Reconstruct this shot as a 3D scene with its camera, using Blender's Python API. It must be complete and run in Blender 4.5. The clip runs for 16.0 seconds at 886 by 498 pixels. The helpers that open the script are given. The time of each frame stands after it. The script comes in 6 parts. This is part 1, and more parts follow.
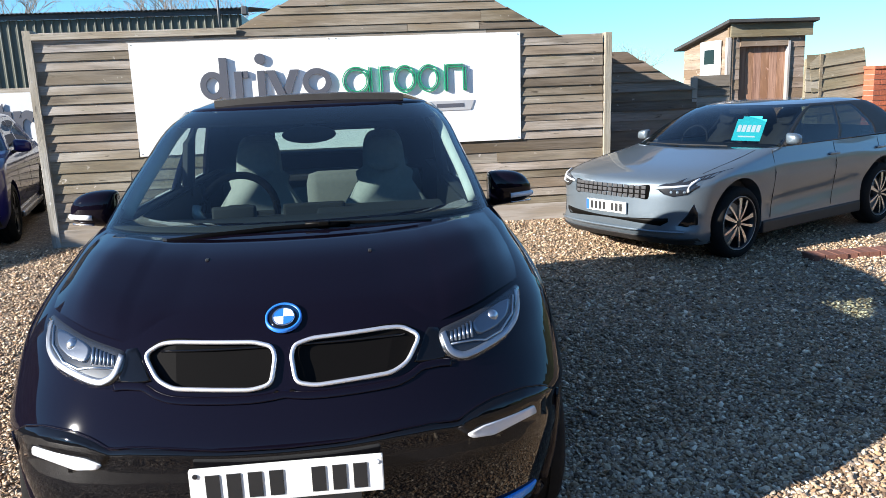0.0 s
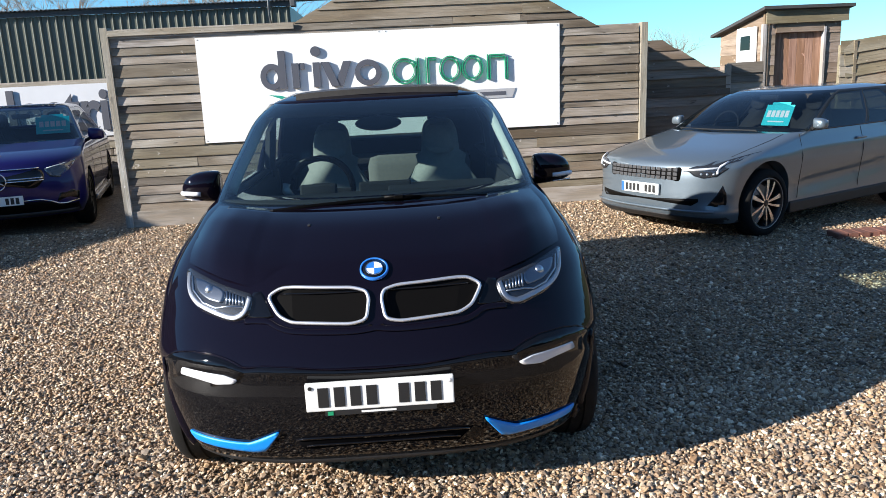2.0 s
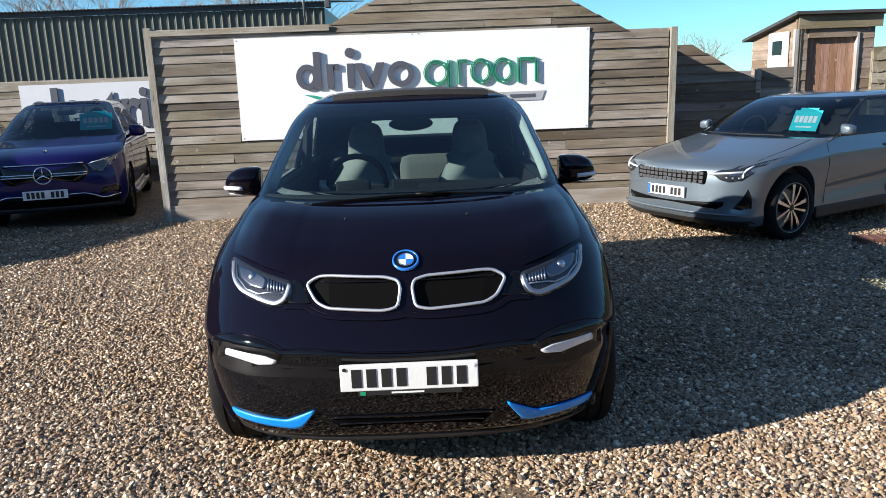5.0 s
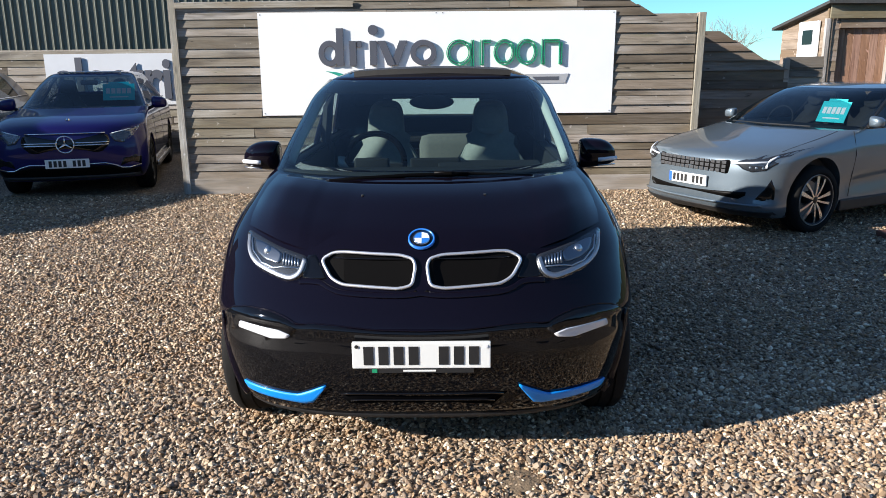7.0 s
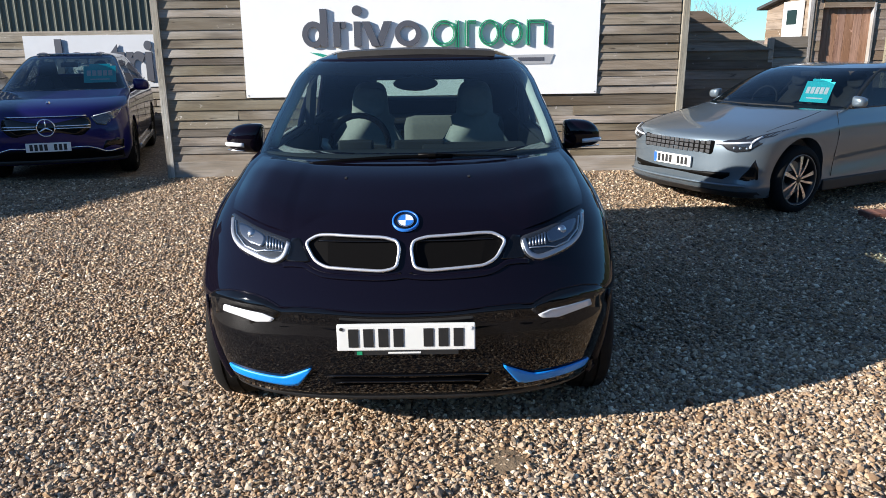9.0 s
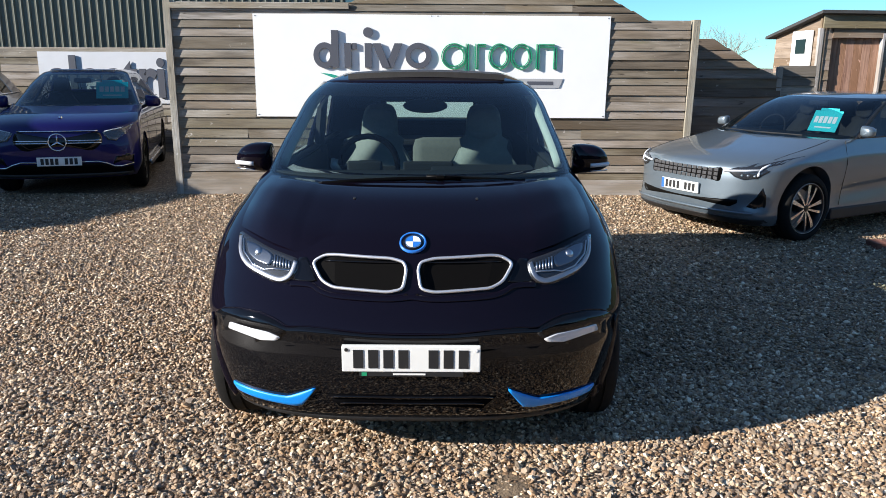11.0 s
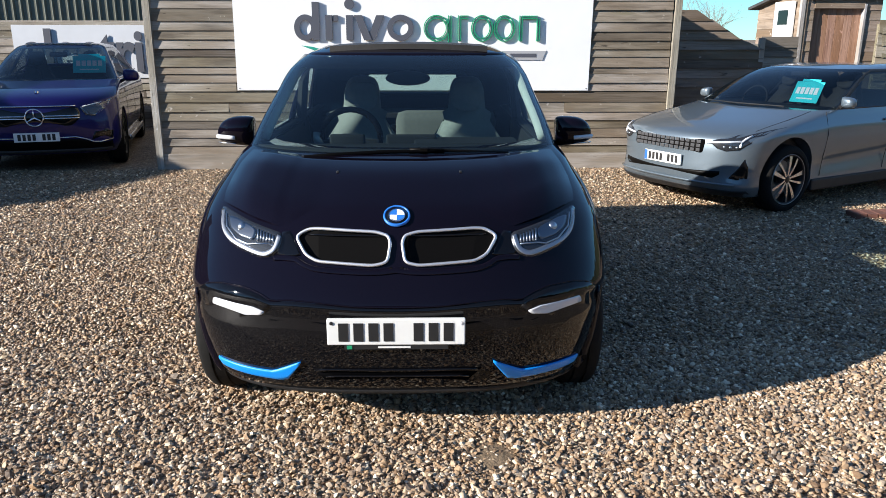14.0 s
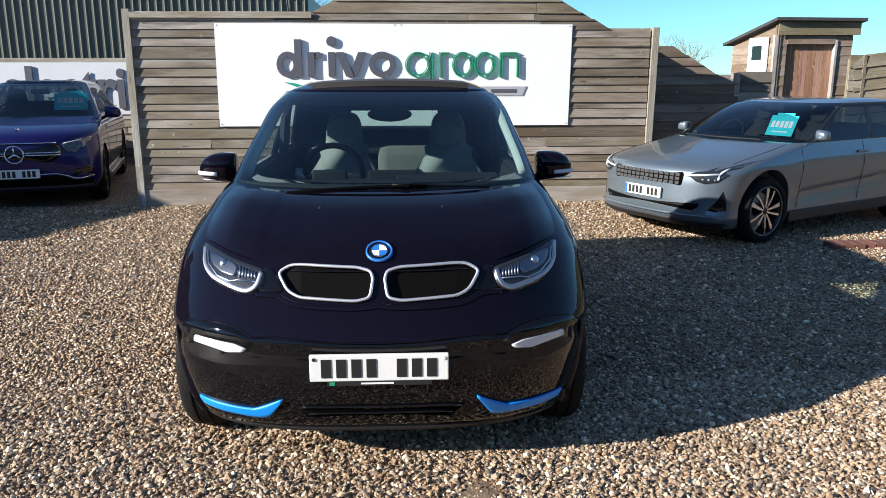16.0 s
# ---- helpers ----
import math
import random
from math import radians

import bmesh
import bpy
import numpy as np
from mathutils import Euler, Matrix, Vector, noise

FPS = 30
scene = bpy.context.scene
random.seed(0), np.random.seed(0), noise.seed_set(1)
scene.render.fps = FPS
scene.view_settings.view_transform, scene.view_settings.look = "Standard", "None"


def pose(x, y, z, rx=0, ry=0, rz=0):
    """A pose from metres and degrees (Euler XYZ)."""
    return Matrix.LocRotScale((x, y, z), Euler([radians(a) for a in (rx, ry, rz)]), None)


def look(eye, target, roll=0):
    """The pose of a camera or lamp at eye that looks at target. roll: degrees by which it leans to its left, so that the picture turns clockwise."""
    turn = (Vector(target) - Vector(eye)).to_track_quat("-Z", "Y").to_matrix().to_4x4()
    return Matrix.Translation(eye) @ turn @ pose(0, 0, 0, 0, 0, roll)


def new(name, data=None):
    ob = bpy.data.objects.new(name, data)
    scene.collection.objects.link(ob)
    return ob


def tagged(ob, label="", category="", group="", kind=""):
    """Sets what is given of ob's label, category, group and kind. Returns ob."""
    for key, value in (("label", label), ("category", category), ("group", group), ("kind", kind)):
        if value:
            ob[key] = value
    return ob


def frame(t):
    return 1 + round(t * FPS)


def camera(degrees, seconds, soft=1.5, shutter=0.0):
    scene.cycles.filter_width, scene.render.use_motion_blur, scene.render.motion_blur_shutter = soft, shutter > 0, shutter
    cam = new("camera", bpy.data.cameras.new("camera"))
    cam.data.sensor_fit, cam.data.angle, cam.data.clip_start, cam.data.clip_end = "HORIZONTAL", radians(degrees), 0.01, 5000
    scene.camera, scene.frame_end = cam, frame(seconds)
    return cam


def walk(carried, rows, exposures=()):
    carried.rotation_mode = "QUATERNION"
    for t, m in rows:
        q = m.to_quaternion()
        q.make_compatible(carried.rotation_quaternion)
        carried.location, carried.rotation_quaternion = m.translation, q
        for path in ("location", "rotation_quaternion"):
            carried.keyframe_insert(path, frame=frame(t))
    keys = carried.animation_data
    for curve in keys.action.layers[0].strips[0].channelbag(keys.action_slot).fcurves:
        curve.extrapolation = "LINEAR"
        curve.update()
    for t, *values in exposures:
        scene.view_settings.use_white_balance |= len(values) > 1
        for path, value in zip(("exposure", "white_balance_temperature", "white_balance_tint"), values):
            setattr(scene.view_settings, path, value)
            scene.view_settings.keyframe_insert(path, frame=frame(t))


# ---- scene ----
cam = camera(60.5, 16.0, soft=0.8)
PATH = [
    (0, (0.233, -0.078, 1.614), (0.455, 1.868, 1.207), -2.3),
    (0.5, (0.24, -0.23, 1.645), (0.482, 1.728, 1.314), -2.4),
    (1, (0.275, -0.406, 1.65), (0.437, 1.548, 1.255), -3.3),
    (1.5, (0.178, -0.549, 1.677), (0.328, 1.415, 1.327), -3.6),
    (2, (0.088, -0.653, 1.663), (0.212, 1.295, 1.224), -2.8),
    (2.5, (0.162, -0.739, 1.658), (0.181, 1.205, 1.19), -3.1),
    (3, (0.182, -0.786, 1.659), (0.131, 1.151, 1.164), -3.6),
    (3.5, (0.095, -0.802, 1.668), (0.142, 1.145, 1.213), -2.8),
    (4, (0.071, -0.829, 1.675), (0.134, 1.121, 1.239), -2.9),
    (4.2, (0.072, -0.836, 1.676), (0.143, 1.115, 1.242), -2.6),
    (6.3, (0.077, -0.844, 1.675), (0.075, 1.107, 1.236), -1.0),
    (6.5, (0.076, -0.836, 1.666), (0.074, 1.112, 1.214), -0.7),
    (7, (0.08, -0.825, 1.663), (0.085, 1.116, 1.184), -0.6),
    (7.5, (0.092, -0.819, 1.66), (0.112, 1.115, 1.152), -1.3),
    (8, (0.092, -0.827, 1.663), (0.126, 1.103, 1.14), -1.2),
    (10.5, (0.089, -0.826, 1.664), (0.112, 1.104, 1.138), 0.0),
    (11, (0.086, -0.827, 1.668), (0.11, 1.117, 1.196), 0.3),
    (11.5, (0.092, -0.826, 1.666), (0.136, 1.122, 1.215), 0.2),
    (12, (0.09, -0.826, 1.669), (0.148, 1.122, 1.223), -0.1),
    (12.5, (0.09, -0.83, 1.665), (0.161, 1.118, 1.217), -0.3),
    (13, (0.078, -0.823, 1.666), (0.148, 1.117, 1.181), -0.6),
    (13.5, (0.079, -0.823, 1.665), (0.15, 1.105, 1.139), -0.0),
    (14, (0.087, -0.829, 1.663), (0.152, 1.096, 1.126), 0.1),
    (14.5, (0.088, -0.833, 1.667), (0.183, 1.101, 1.165), -0.1),
    (15, (0.086, -0.831, 1.668), (0.194, 1.108, 1.188), -0.1),
    (15.5, (0.087, -0.829, 1.668), (0.203, 1.112, 1.203), 0.0),
    (16, (0.09, -0.835, 1.67), (0.2, 1.111, 1.218), -0.1),
]
walk(cam, [(t, look(eye, target, roll)) for t, eye, target, roll in PATH], [(0.0, 1.42), (0.7, 1.28), (1.5, 1.17), (2.5, 1.12), (3.5, 1.05), (6.5, 1.0), (10.5, 0.98), (16.0, 1.0)])

# ---------------------------------------------------------------- light
SUN_WAY = Vector((2.4, 0.85, -1.0)).normalized()      # the way the sunlight travels
world = bpy.data.worlds.new("sky")
scene.world = world
world.use_nodes = True
wn = world.node_tree.nodes
sky = wn.new("ShaderNodeTexSky")
sky.sky_type, sky.sun_disc = "NISHITA", False
sky.sun_elevation = math.asin(-SUN_WAY.z)
sky.sun_rotation = math.atan2(-SUN_WAY.x, -SUN_WAY.y)
sky.air_density, sky.dust_density, sky.ozone_density = 1.0, 0.0, 3.0
wn["Background"].inputs["Strength"].default_value = 0.094
clear = wn.new("ShaderNodeMix")                       # a clear, saturated winter sky
clear.data_type, clear.blend_type = "RGBA", "MULTIPLY"
clear.inputs["Factor"].default_value = 1.0
way, part_z, rise_z, hue = (wn.new("ShaderNode" + k) for k in ("TexCoord", "SeparateXYZ", "MapRange", "Mix"))
hue.data_type = "RGBA"
rise_z.inputs["From Min"].default_value, rise_z.inputs["From Max"].default_value = 0.03, 0.42
hue.inputs["A"].default_value, hue.inputs["B"].default_value = (0.44, 0.80, 0.95, 1), (0.78, 0.875, 0.925, 1)
for a, b in ((way.outputs["Generated"], part_z.inputs[0]), (part_z.outputs["Z"], rise_z.inputs["Value"]),
             (rise_z.outputs[0], hue.inputs["Factor"]), (hue.outputs["Result"], clear.inputs["B"])):
    world.node_tree.links.new(a, b)
world.node_tree.links.new(sky.outputs["Color"], clear.inputs["A"])
world.node_tree.links.new(clear.outputs["Result"], wn["Background"].inputs["Color"])
sky.altitude = 1500
sun_data = bpy.data.lights.new("sun", "SUN")
sun_data.energy, sun_data.angle, sun_data.color = 5.0, radians(0.5), (1.0, 0.955, 0.895)
sun = new("sun", sun_data)
sun.matrix_world = look((-12, -6, 9), Vector((-12, -6, 9)) + SUN_WAY)


# ---------------------------------------------------------------- materials
def material(name, colour, rough=0.5, metal=0.0, vary=0.0, scale=20.0, bump=0.0, bump_scale=None, coat=0.0,
             coat_rough=0.03, per_piece=0.0, stretch=(1, 1, 1), spec=None, second=None, fine=0.0, coat_ior=1.5):
    """A painted, plastic or metal surface: base colour with variation at two scales, and a fine relief."""
    m = bpy.data.materials.new(name)
    m.use_nodes = True
    t, n, l = m.node_tree, m.node_tree.nodes, m.node_tree.links
    b = n["Principled BSDF"]
    b.inputs["Base Color"].default_value = (*colour, 1)
    b.inputs["Roughness"].default_value = rough
    b.inputs["Metallic"].default_value = metal
    b.inputs["Coat Weight"].default_value = coat
    b.inputs["Coat Roughness"].default_value = coat_rough
    b.inputs["Coat IOR"].default_value = coat_ior
    if spec is not None:
        b.inputs["Specular IOR Level"].default_value = spec
    if not (vary or bump or per_piece or fine):
        return m
    co = n.new("ShaderNodeTexCoord")
    mp = n.new("ShaderNodeMapping")
    mp.inputs["Scale"].default_value = stretch
    l.new(co.outputs["Object"], mp.inputs["Vector"])
    big, small = n.new("ShaderNodeTexNoise"), n.new("ShaderNodeTexNoise")
    big.inputs["Scale"].default_value, small.inputs["Scale"].default_value = scale / 6, scale
    big.inputs["Detail"].default_value = small.inputs["Detail"].default_value = 6
    for x in (big, small):
        l.new(mp.outputs["Vector"], x.inputs["Vector"])
    add = n.new("ShaderNodeMath")
    add.operation = "ADD"
    l.new(big.outputs["Fac"], add.inputs[0])
    l.new(small.outputs["Fac"], add.inputs[1])
    fac = add
    if per_piece:
        info = n.new("ShaderNodeObjectInfo")
        ma = n.new("ShaderNodeMath")
        ma.operation, ma.inputs[1].default_value = "MULTIPLY_ADD", per_piece
        l.new(info.outputs["Random"], ma.inputs[0])
        l.new(add.outputs[0], ma.inputs[2])
        sub = n.new("ShaderNodeMath")
        sub.operation, sub.inputs[1].default_value = "SUBTRACT", per_piece / 2
        l.new(ma.outputs[0], sub.inputs[0])
        fac = sub
    ramp = n.new("ShaderNodeValToRGB")
    e = ramp.color_ramp.elements
    low = second or tuple(c * (1 - vary) for c in colour)
    high = tuple(min(1, c * (1 + vary)) for c in colour)
    e[0].position, e[1].position = 0.30, 0.70
    e[0].color, e[1].color = (*low, 1), (*high, 1)
    half = n.new("ShaderNodeMath")
    half.operation, half.inputs[1].default_value = "MULTIPLY", 0.5
    l.new(fac.outputs[0], half.inputs[0])
    l.new(half.outputs[0], ramp.inputs["Fac"])
    l.new(ramp.outputs["Color"], b.inputs["Base Color"])
    if bump:
        bp = n.new("ShaderNodeBump")
        bp.inputs["Strength"].default_value, bp.inputs["Distance"].default_value = min(1, bump), 0.01
        src = small
        if bump_scale:
            src = n.new("ShaderNodeTexNoise")
            src.inputs["Scale"].default_value = bump_scale
            l.new(mp.outputs["Vector"], src.inputs["Vector"])
        l.new(src.outputs["Fac"], bp.inputs["Height"])
        l.new(bp.outputs["Normal"], b.inputs["Normal"])
    return m


def thin_glass(name, tint=(0.55, 0.62, 0.6), least=0.045, gain=0.9):
    """A thin pane: tinted see-through, with a mirror reflection that grows towards grazing."""
    m = bpy.data.materials.new(name)
    m.use_nodes = True
    n, l = m.node_tree.nodes, m.node_tree.links
    n.remove(n["Principled BSDF"])
    tr, gl, mix = n.new("ShaderNodeBsdfTransparent"), n.new("ShaderNodeBsdfGlossy"), n.new("ShaderNodeMixShader")
    lw, pw, ma = n.new("ShaderNodeLayerWeight"), n.new("ShaderNodeMath"), n.new("ShaderNodeMath")
    tr.inputs["Color"].default_value = (*tint, 1)
    gl.inputs["Roughness"].default_value = 0.01
    lw.inputs["Blend"].default_value = 0.5
    pw.operation, pw.inputs[1].default_value = "POWER", 4.5
    ma.operation, ma.inputs[1].default_value, ma.inputs[2].default_value = "MULTIPLY_ADD", gain, least
    l.new(lw.outputs["Facing"], pw.inputs[0])
    l.new(pw.outputs[0], ma.inputs[0])
    l.new(ma.outputs[0], mix.inputs[0])
    l.new(tr.outputs[0], mix.inputs[1])
    l.new(gl.outputs[0], mix.inputs[2])
    l.new(mix.outputs[0], n["Material Output"].inputs["Surface"])
    return m


def wood_material(name, colour, dark, per_piece=0.5, lichen=0.25, upright=False):
    """Weathered sawn boards: long grain, grey and brown patches, a little green lichen, dark stains."""
    m = bpy.data.materials.new(name)
    m.use_nodes = True
    n, l = m.node_tree.nodes, m.node_tree.links
    b = n["Principled BSDF"]
    b.inputs["Roughness"].default_value = 0.85
    b.inputs["Specular IOR Level"].default_value = 0.2
    co, info = n.new("ShaderNodeTexCoord"), n.new("ShaderNodeObjectInfo")
    shift = n.new("ShaderNodeVectorMath")
    shift.operation = "MULTIPLY_ADD"
    comb = n.new("ShaderNodeCombineXYZ")
    for i in range(3):
        l.new(info.outputs["Random"], comb.inputs[i])
    shift.inputs[1].default_value = (37.0, 11.0, 53.0)
    l.new(comb.outputs[0], shift.inputs[0])
    l.new(co.outputs["Object"], shift.inputs[2])

    def noise_at(sx, sy, sz, detail=6):
        mp, tx = n.new("ShaderNodeMapping"), n.new("ShaderNodeTexNoise")
        mp.inputs["Scale"].default_value = (sz, sy, sx) if upright else (sx, sy, sz)
        tx.inputs["Scale"].default_value, tx.inputs["Detail"].default_value = 1.0, detail
        l.new(shift.outputs[0], mp.inputs["Vector"])
        l.new(mp.outputs["Vector"], tx.inputs["Vector"])
        return tx.outputs["Fac"]

    def mixed(fac, a, bcol, lo, hi):
        rg, mx = n.new("ShaderNodeMapRange"), n.new("ShaderNodeMix")
        rg.inputs["From Min"].default_value, rg.inputs["From Max"].default_value = lo, hi
        mx.data_type = "RGBA"
        l.new(fac, rg.inputs["Value"])
        l.new(rg.outputs[0], mx.inputs["Factor"])
        for s, c in ((mx.inputs["A"], a), (mx.inputs["B"], bcol)):
            if isinstance(c, tuple):
                s.default_value = (*c, 1)
            else:
                l.new(c, s)
        return mx.outputs["Result"]

    grain = noise_at(2.2, 50, 70)
    patch = noise_at(1.3, 5, 9, 4)
    fine = noise_at(9, 160, 240, 3)
    piece = n.new("ShaderNodeValToRGB")                # each board its own grey, olive or brown
    tones = [(0.0, 0.30, (1.06, 0.98, 0.92)), (0.15, 0.46, (1.03, 0.98, 0.88)), (0.32, 0.85, (1.0, 0.985, 0.94)), (0.50, 0.58, (1.02, 1.0, 0.87)),
             (0.68, 1.0, (0.99, 1.0, 1.04)), (0.84, 0.70, (1.04, 0.98, 0.92)), (1.0, 1.25, (0.99, 1.0, 1.06))]
    while len(piece.color_ramp.elements) < len(tones):
        piece.color_ramp.elements.new(0.5)
    for e, (p, k, tint) in zip(piece.color_ramp.elements, tones):
        k = 0.97 + (k - 0.80) * min(1.3, per_piece * 2.1)
        e.position, e.color = p, (*[min(1, c * k * q) for c, q in zip(colour, tint)], 1)
    l.new(info.outputs["Random"], piece.inputs["Fac"])

    def scaled(c, k):
        mx = n.new("ShaderNodeMix")
        mx.data_type, mx.blend_type = "RGBA", "MULTIPLY"
        mx.inputs["Factor"].default_value = 1.0
        mx.inputs["B"].default_value = (*k, 1)
        l.new(c, mx.inputs["A"])
        return mx.outputs["Result"]

    base = piece.outputs["Color"]
    tone = mixed(noise_at(0.9, 3, 4, 3), scaled(base, (1.12, 1.12, 1.14)), scaled(base, (0.76, 0.70, 0.62)), 0.40, 0.60)
    col = mixed(grain, scaled(base, (0.66, 0.64, 0.60)), tone, 0.28, 0.52)
    stain = mixed(patch, col, dark, 0.52, 0.80)
    stain = mixed(noise_at(5, 16, 26, 5), stain, tuple(c * 0.7 for c in dark), 0.67, 0.74)
    pale = mixed(noise_at(11, 20, 14, 2), stain, tuple(min(1, c * 1.35) for c in colour), 0.70, 0.76)   # rubbed knots and nail marks
    green = mixed(noise_at(2.2, 9, 12, 5), pale, (colour[0] * 0.66, colour[1] * 0.68, colour[2] * 0.46), 0.62, 0.62 + 0.5 * (1 - lichen))
    l.new(green, b.inputs["Base Color"])
    bp = n.new("ShaderNodeBump")
    bp.inputs["Strength"].default_value, bp.inputs["Distance"].default_value = 0.5, 0.006
    both = n.new("ShaderNodeMath")
    both.operation = "ADD"
    l.new(grain, both.inputs[0])
    l.new(fine, both.inputs[1])
    l.new(both.outputs[0], bp.inputs["Height"])
    l.new(bp.outputs["Normal"], b.inputs["Normal"])
    return m


def gravel_material(name, cell, island=False):
    """Flint gravel: each stone its own buff, brown, grey or white."""
    m = bpy.data.materials.new(name)
    m.use_nodes = True
    n, l = m.node_tree.nodes, m.node_tree.links
    b = n["Principled BSDF"]
    b.inputs["Roughness"].default_value = 0.62
    ramp = n.new("ShaderNodeValToRGB")
    stops = [(0.0, (0.078, 0.052, 0.034)), (0.14, (0.211, 0.128, 0.070)), (0.30, (0.433, 0.283, 0.159)), (0.46, (0.260, 0.185, 0.127)),
             (0.60, (0.500, 0.363, 0.226)), (0.74, (0.200, 0.157, 0.124)), (0.88, (0.599, 0.465, 0.315)), (1.0, (0.954, 0.809, 0.611))]
    ramp.color_ramp.interpolation = "LINEAR"
    while len(ramp.color_ramp.elements) < len(stops):
        ramp.color_ramp.elements.new(0.5)
    for e, (p, c) in zip(ramp.color_ramp.elements, stops):
        e.position, e.color = p, (*c, 1)
    co = n.new("ShaderNodeTexCoord")
    if island:
        geo = n.new("ShaderNodeNewGeometry")
        l.new(geo.outputs["Random Per Island"], ramp.inputs["Fac"])
        grain = n.new("ShaderNodeTexNoise")
        grain.inputs["Scale"].default_value = 180
        l.new(co.outputs["Object"], grain.inputs["Vector"])
        mx = n.new("ShaderNodeMix")
        mx.data_type, mx.blend_type = "RGBA", "OVERLAY"
        mx.inputs["Factor"].default_value = 0.35
        l.new(ramp.outputs[0], mx.inputs["A"])
        l.new(grain.outputs["Fac"], mx.inputs["B"])
        l.new(mx.outputs["Result"], b.inputs["Base Color"])
        return m
    vo = n.new("ShaderNodeTexVoronoi")
    vo.inputs["Scale"].default_value = 1 / cell
    l.new(co.outputs["Object"], vo.inputs["Vector"])
    sep = n.new("ShaderNodeSeparateColor")
    l.new(vo.outputs["Color"], sep.inputs[0])
    l.new(sep.outputs[0], ramp.inputs["Fac"])
    dirt = n.new("ShaderNodeTexNoise")
    dirt.inputs["Scale"].default_value, dirt.inputs["Detail"].default_value = 1.1, 5
    l.new(co.outputs["Object"], dirt.inputs["Vector"])
    rg = n.new("ShaderNodeMapRange")
    rg.inputs["From Min"].default_value, rg.inputs["From Max"].default_value = 0.35, 0.75
    rg.inputs["To Min"].default_value, rg.inputs["To Max"].default_value = 0.77, 0.56
    l.new(dirt.outputs["Fac"], rg.inputs["Value"])
    hsv = n.new("ShaderNodeHueSaturation")
    l.new(ramp.outputs[0], hsv.inputs["Color"])
    l.new(rg.outputs[0], hsv.inputs["Value"])
    l.new(hsv.outputs[0], b.inputs["Base Color"])
    bp = n.new("ShaderNodeBump")
    bp.invert = True
    bp.inputs["Strength"].default_value, bp.inputs["Distance"].default_value = 1.0, cell * 0.9
    l.new(vo.outputs["Distance"], bp.inputs["Height"])
    l.new(bp.outputs["Normal"], b.inputs["Normal"])
    return m


BLACK_PAINT = material("black_paint", (0.0040, 0.0028, 0.0066), 0.4, coat=1.0, coat_ior=1.34, coat_rough=0.04, spec=0.0)
BLUE_PAINT = material("blue_paint", (0.0065, 0.0050, 0.072), 0.4, metal=0.1, spec=0.2, coat=0.85, coat_ior=1.34, vary=0.12, scale=400)
GREY_PAINT = material("grey_paint", (0.130, 0.165, 0.195), 0.38, metal=0.5, coat=1.0, vary=0.06, scale=500)
SILVER_PAINT = material("silver_paint", (0.17, 0.175, 0.18), 0.35, metal=0.5, coat=1.0, vary=0.06, scale=500)
TRIM_BLACK = material("trim_black", (0.012, 0.012, 0.013), 0.55, vary=0.3, scale=60)
GLOSS_BLACK = material("gloss_black", (0.004, 0.004, 0.005), 0.045, spec=0.42)
FRIT_BLACK = material("frit_black", (0.003, 0.003, 0.0035), 0.95, spec=0.0)
LAMP_HOUSING = material("lamp_housing", (0.022, 0.023, 0.026), 0.25)
GRILLE_BLACK = material("grille_black", (0.0045, 0.0040, 0.0036), 0.4, spec=0.06)
SATIN_SILVER = material("satin_silver", (0.66, 0.66, 0.68), 0.2, metal=0.95)
GRILLE_SILVER = material("grille_silver", (0.78, 0.78, 0.80), 0.45, metal=0.85)
CHROME = material("chrome", (0.8, 0.8, 0.82), 0.08, metal=1.0)
ACCENT_BLUE = material("accent_blue", (0.0, 0.25, 0.78), 0.45, coat=0.25)
ROUNDEL_BLUE = material("roundel_blue", (0.02, 0.16, 0.55), 0.35, coat=0.8)
WHITE_ENAMEL = material("white_enamel", (0.8, 0.8, 0.8), 0.35, coat=0.6)
RUBBER = material("rubber", (0.010, 0.0095, 0.009), 0.85, spec=0.2, vary=0.35, scale=40, bump=0.2)
ALLOY_DARK = material("alloy_dark", (0.03, 0.03, 0.032), 0.3, metal=0.6)
ALLOY = material("alloy", (0.66, 0.65, 0.63), 0.25, metal=0.95)
PLATE_WHITE = material("plate_white", (0.78, 0.78, 0.75), 0.45, vary=0.03, scale=30)
PLATE_BLACK = material("plate_black", (0.015, 0.015, 0.016), 0.5)
PLATE_BLUE = material("plate_blue", (0.02, 0.12, 0.5), 0.5)
LAMP_LENS = thin_glass("lamp_lens", (0.90, 0.92, 0.94), 0.06, 0.45)
CAR_GLASS = thin_glass("tinted_windscreen", (0.50, 0.57, 0.59), 0.08)
LAMP_WHITE = material("lamp_white", (0.66, 0.67, 0.69), 0.4)
LAMP_CHROME = material("lamp_chrome", (0.55, 0.57, 0.6), 0.3, metal=1.0)
LAMP_BOWL = material("lamp_bowl", (0.24, 0.25, 0.27), 0.3, metal=1.0)
LENS_GREY = material("lens_grey", (0.075, 0.075, 0.08), 0.25, coat=1.0)
LIGHT_GUIDE = material("light_guide", (0.42, 0.43, 0.46), 0.42, metal=0.85)
DAY_LENS = material("day_lens", (0.62, 0.63, 0.65), 0.15, coat=1.0, coat_rough=0.06)
TRIM_GREY = material("trim_grey", (0.06, 0.06, 0.063), 0.4)
WINDSCREEN = thin_glass("windscreen_glass", (0.70, 0.83, 0.81))
SIDE_GLASS = thin_glass("side_glass", (0.78, 0.88, 0.85))
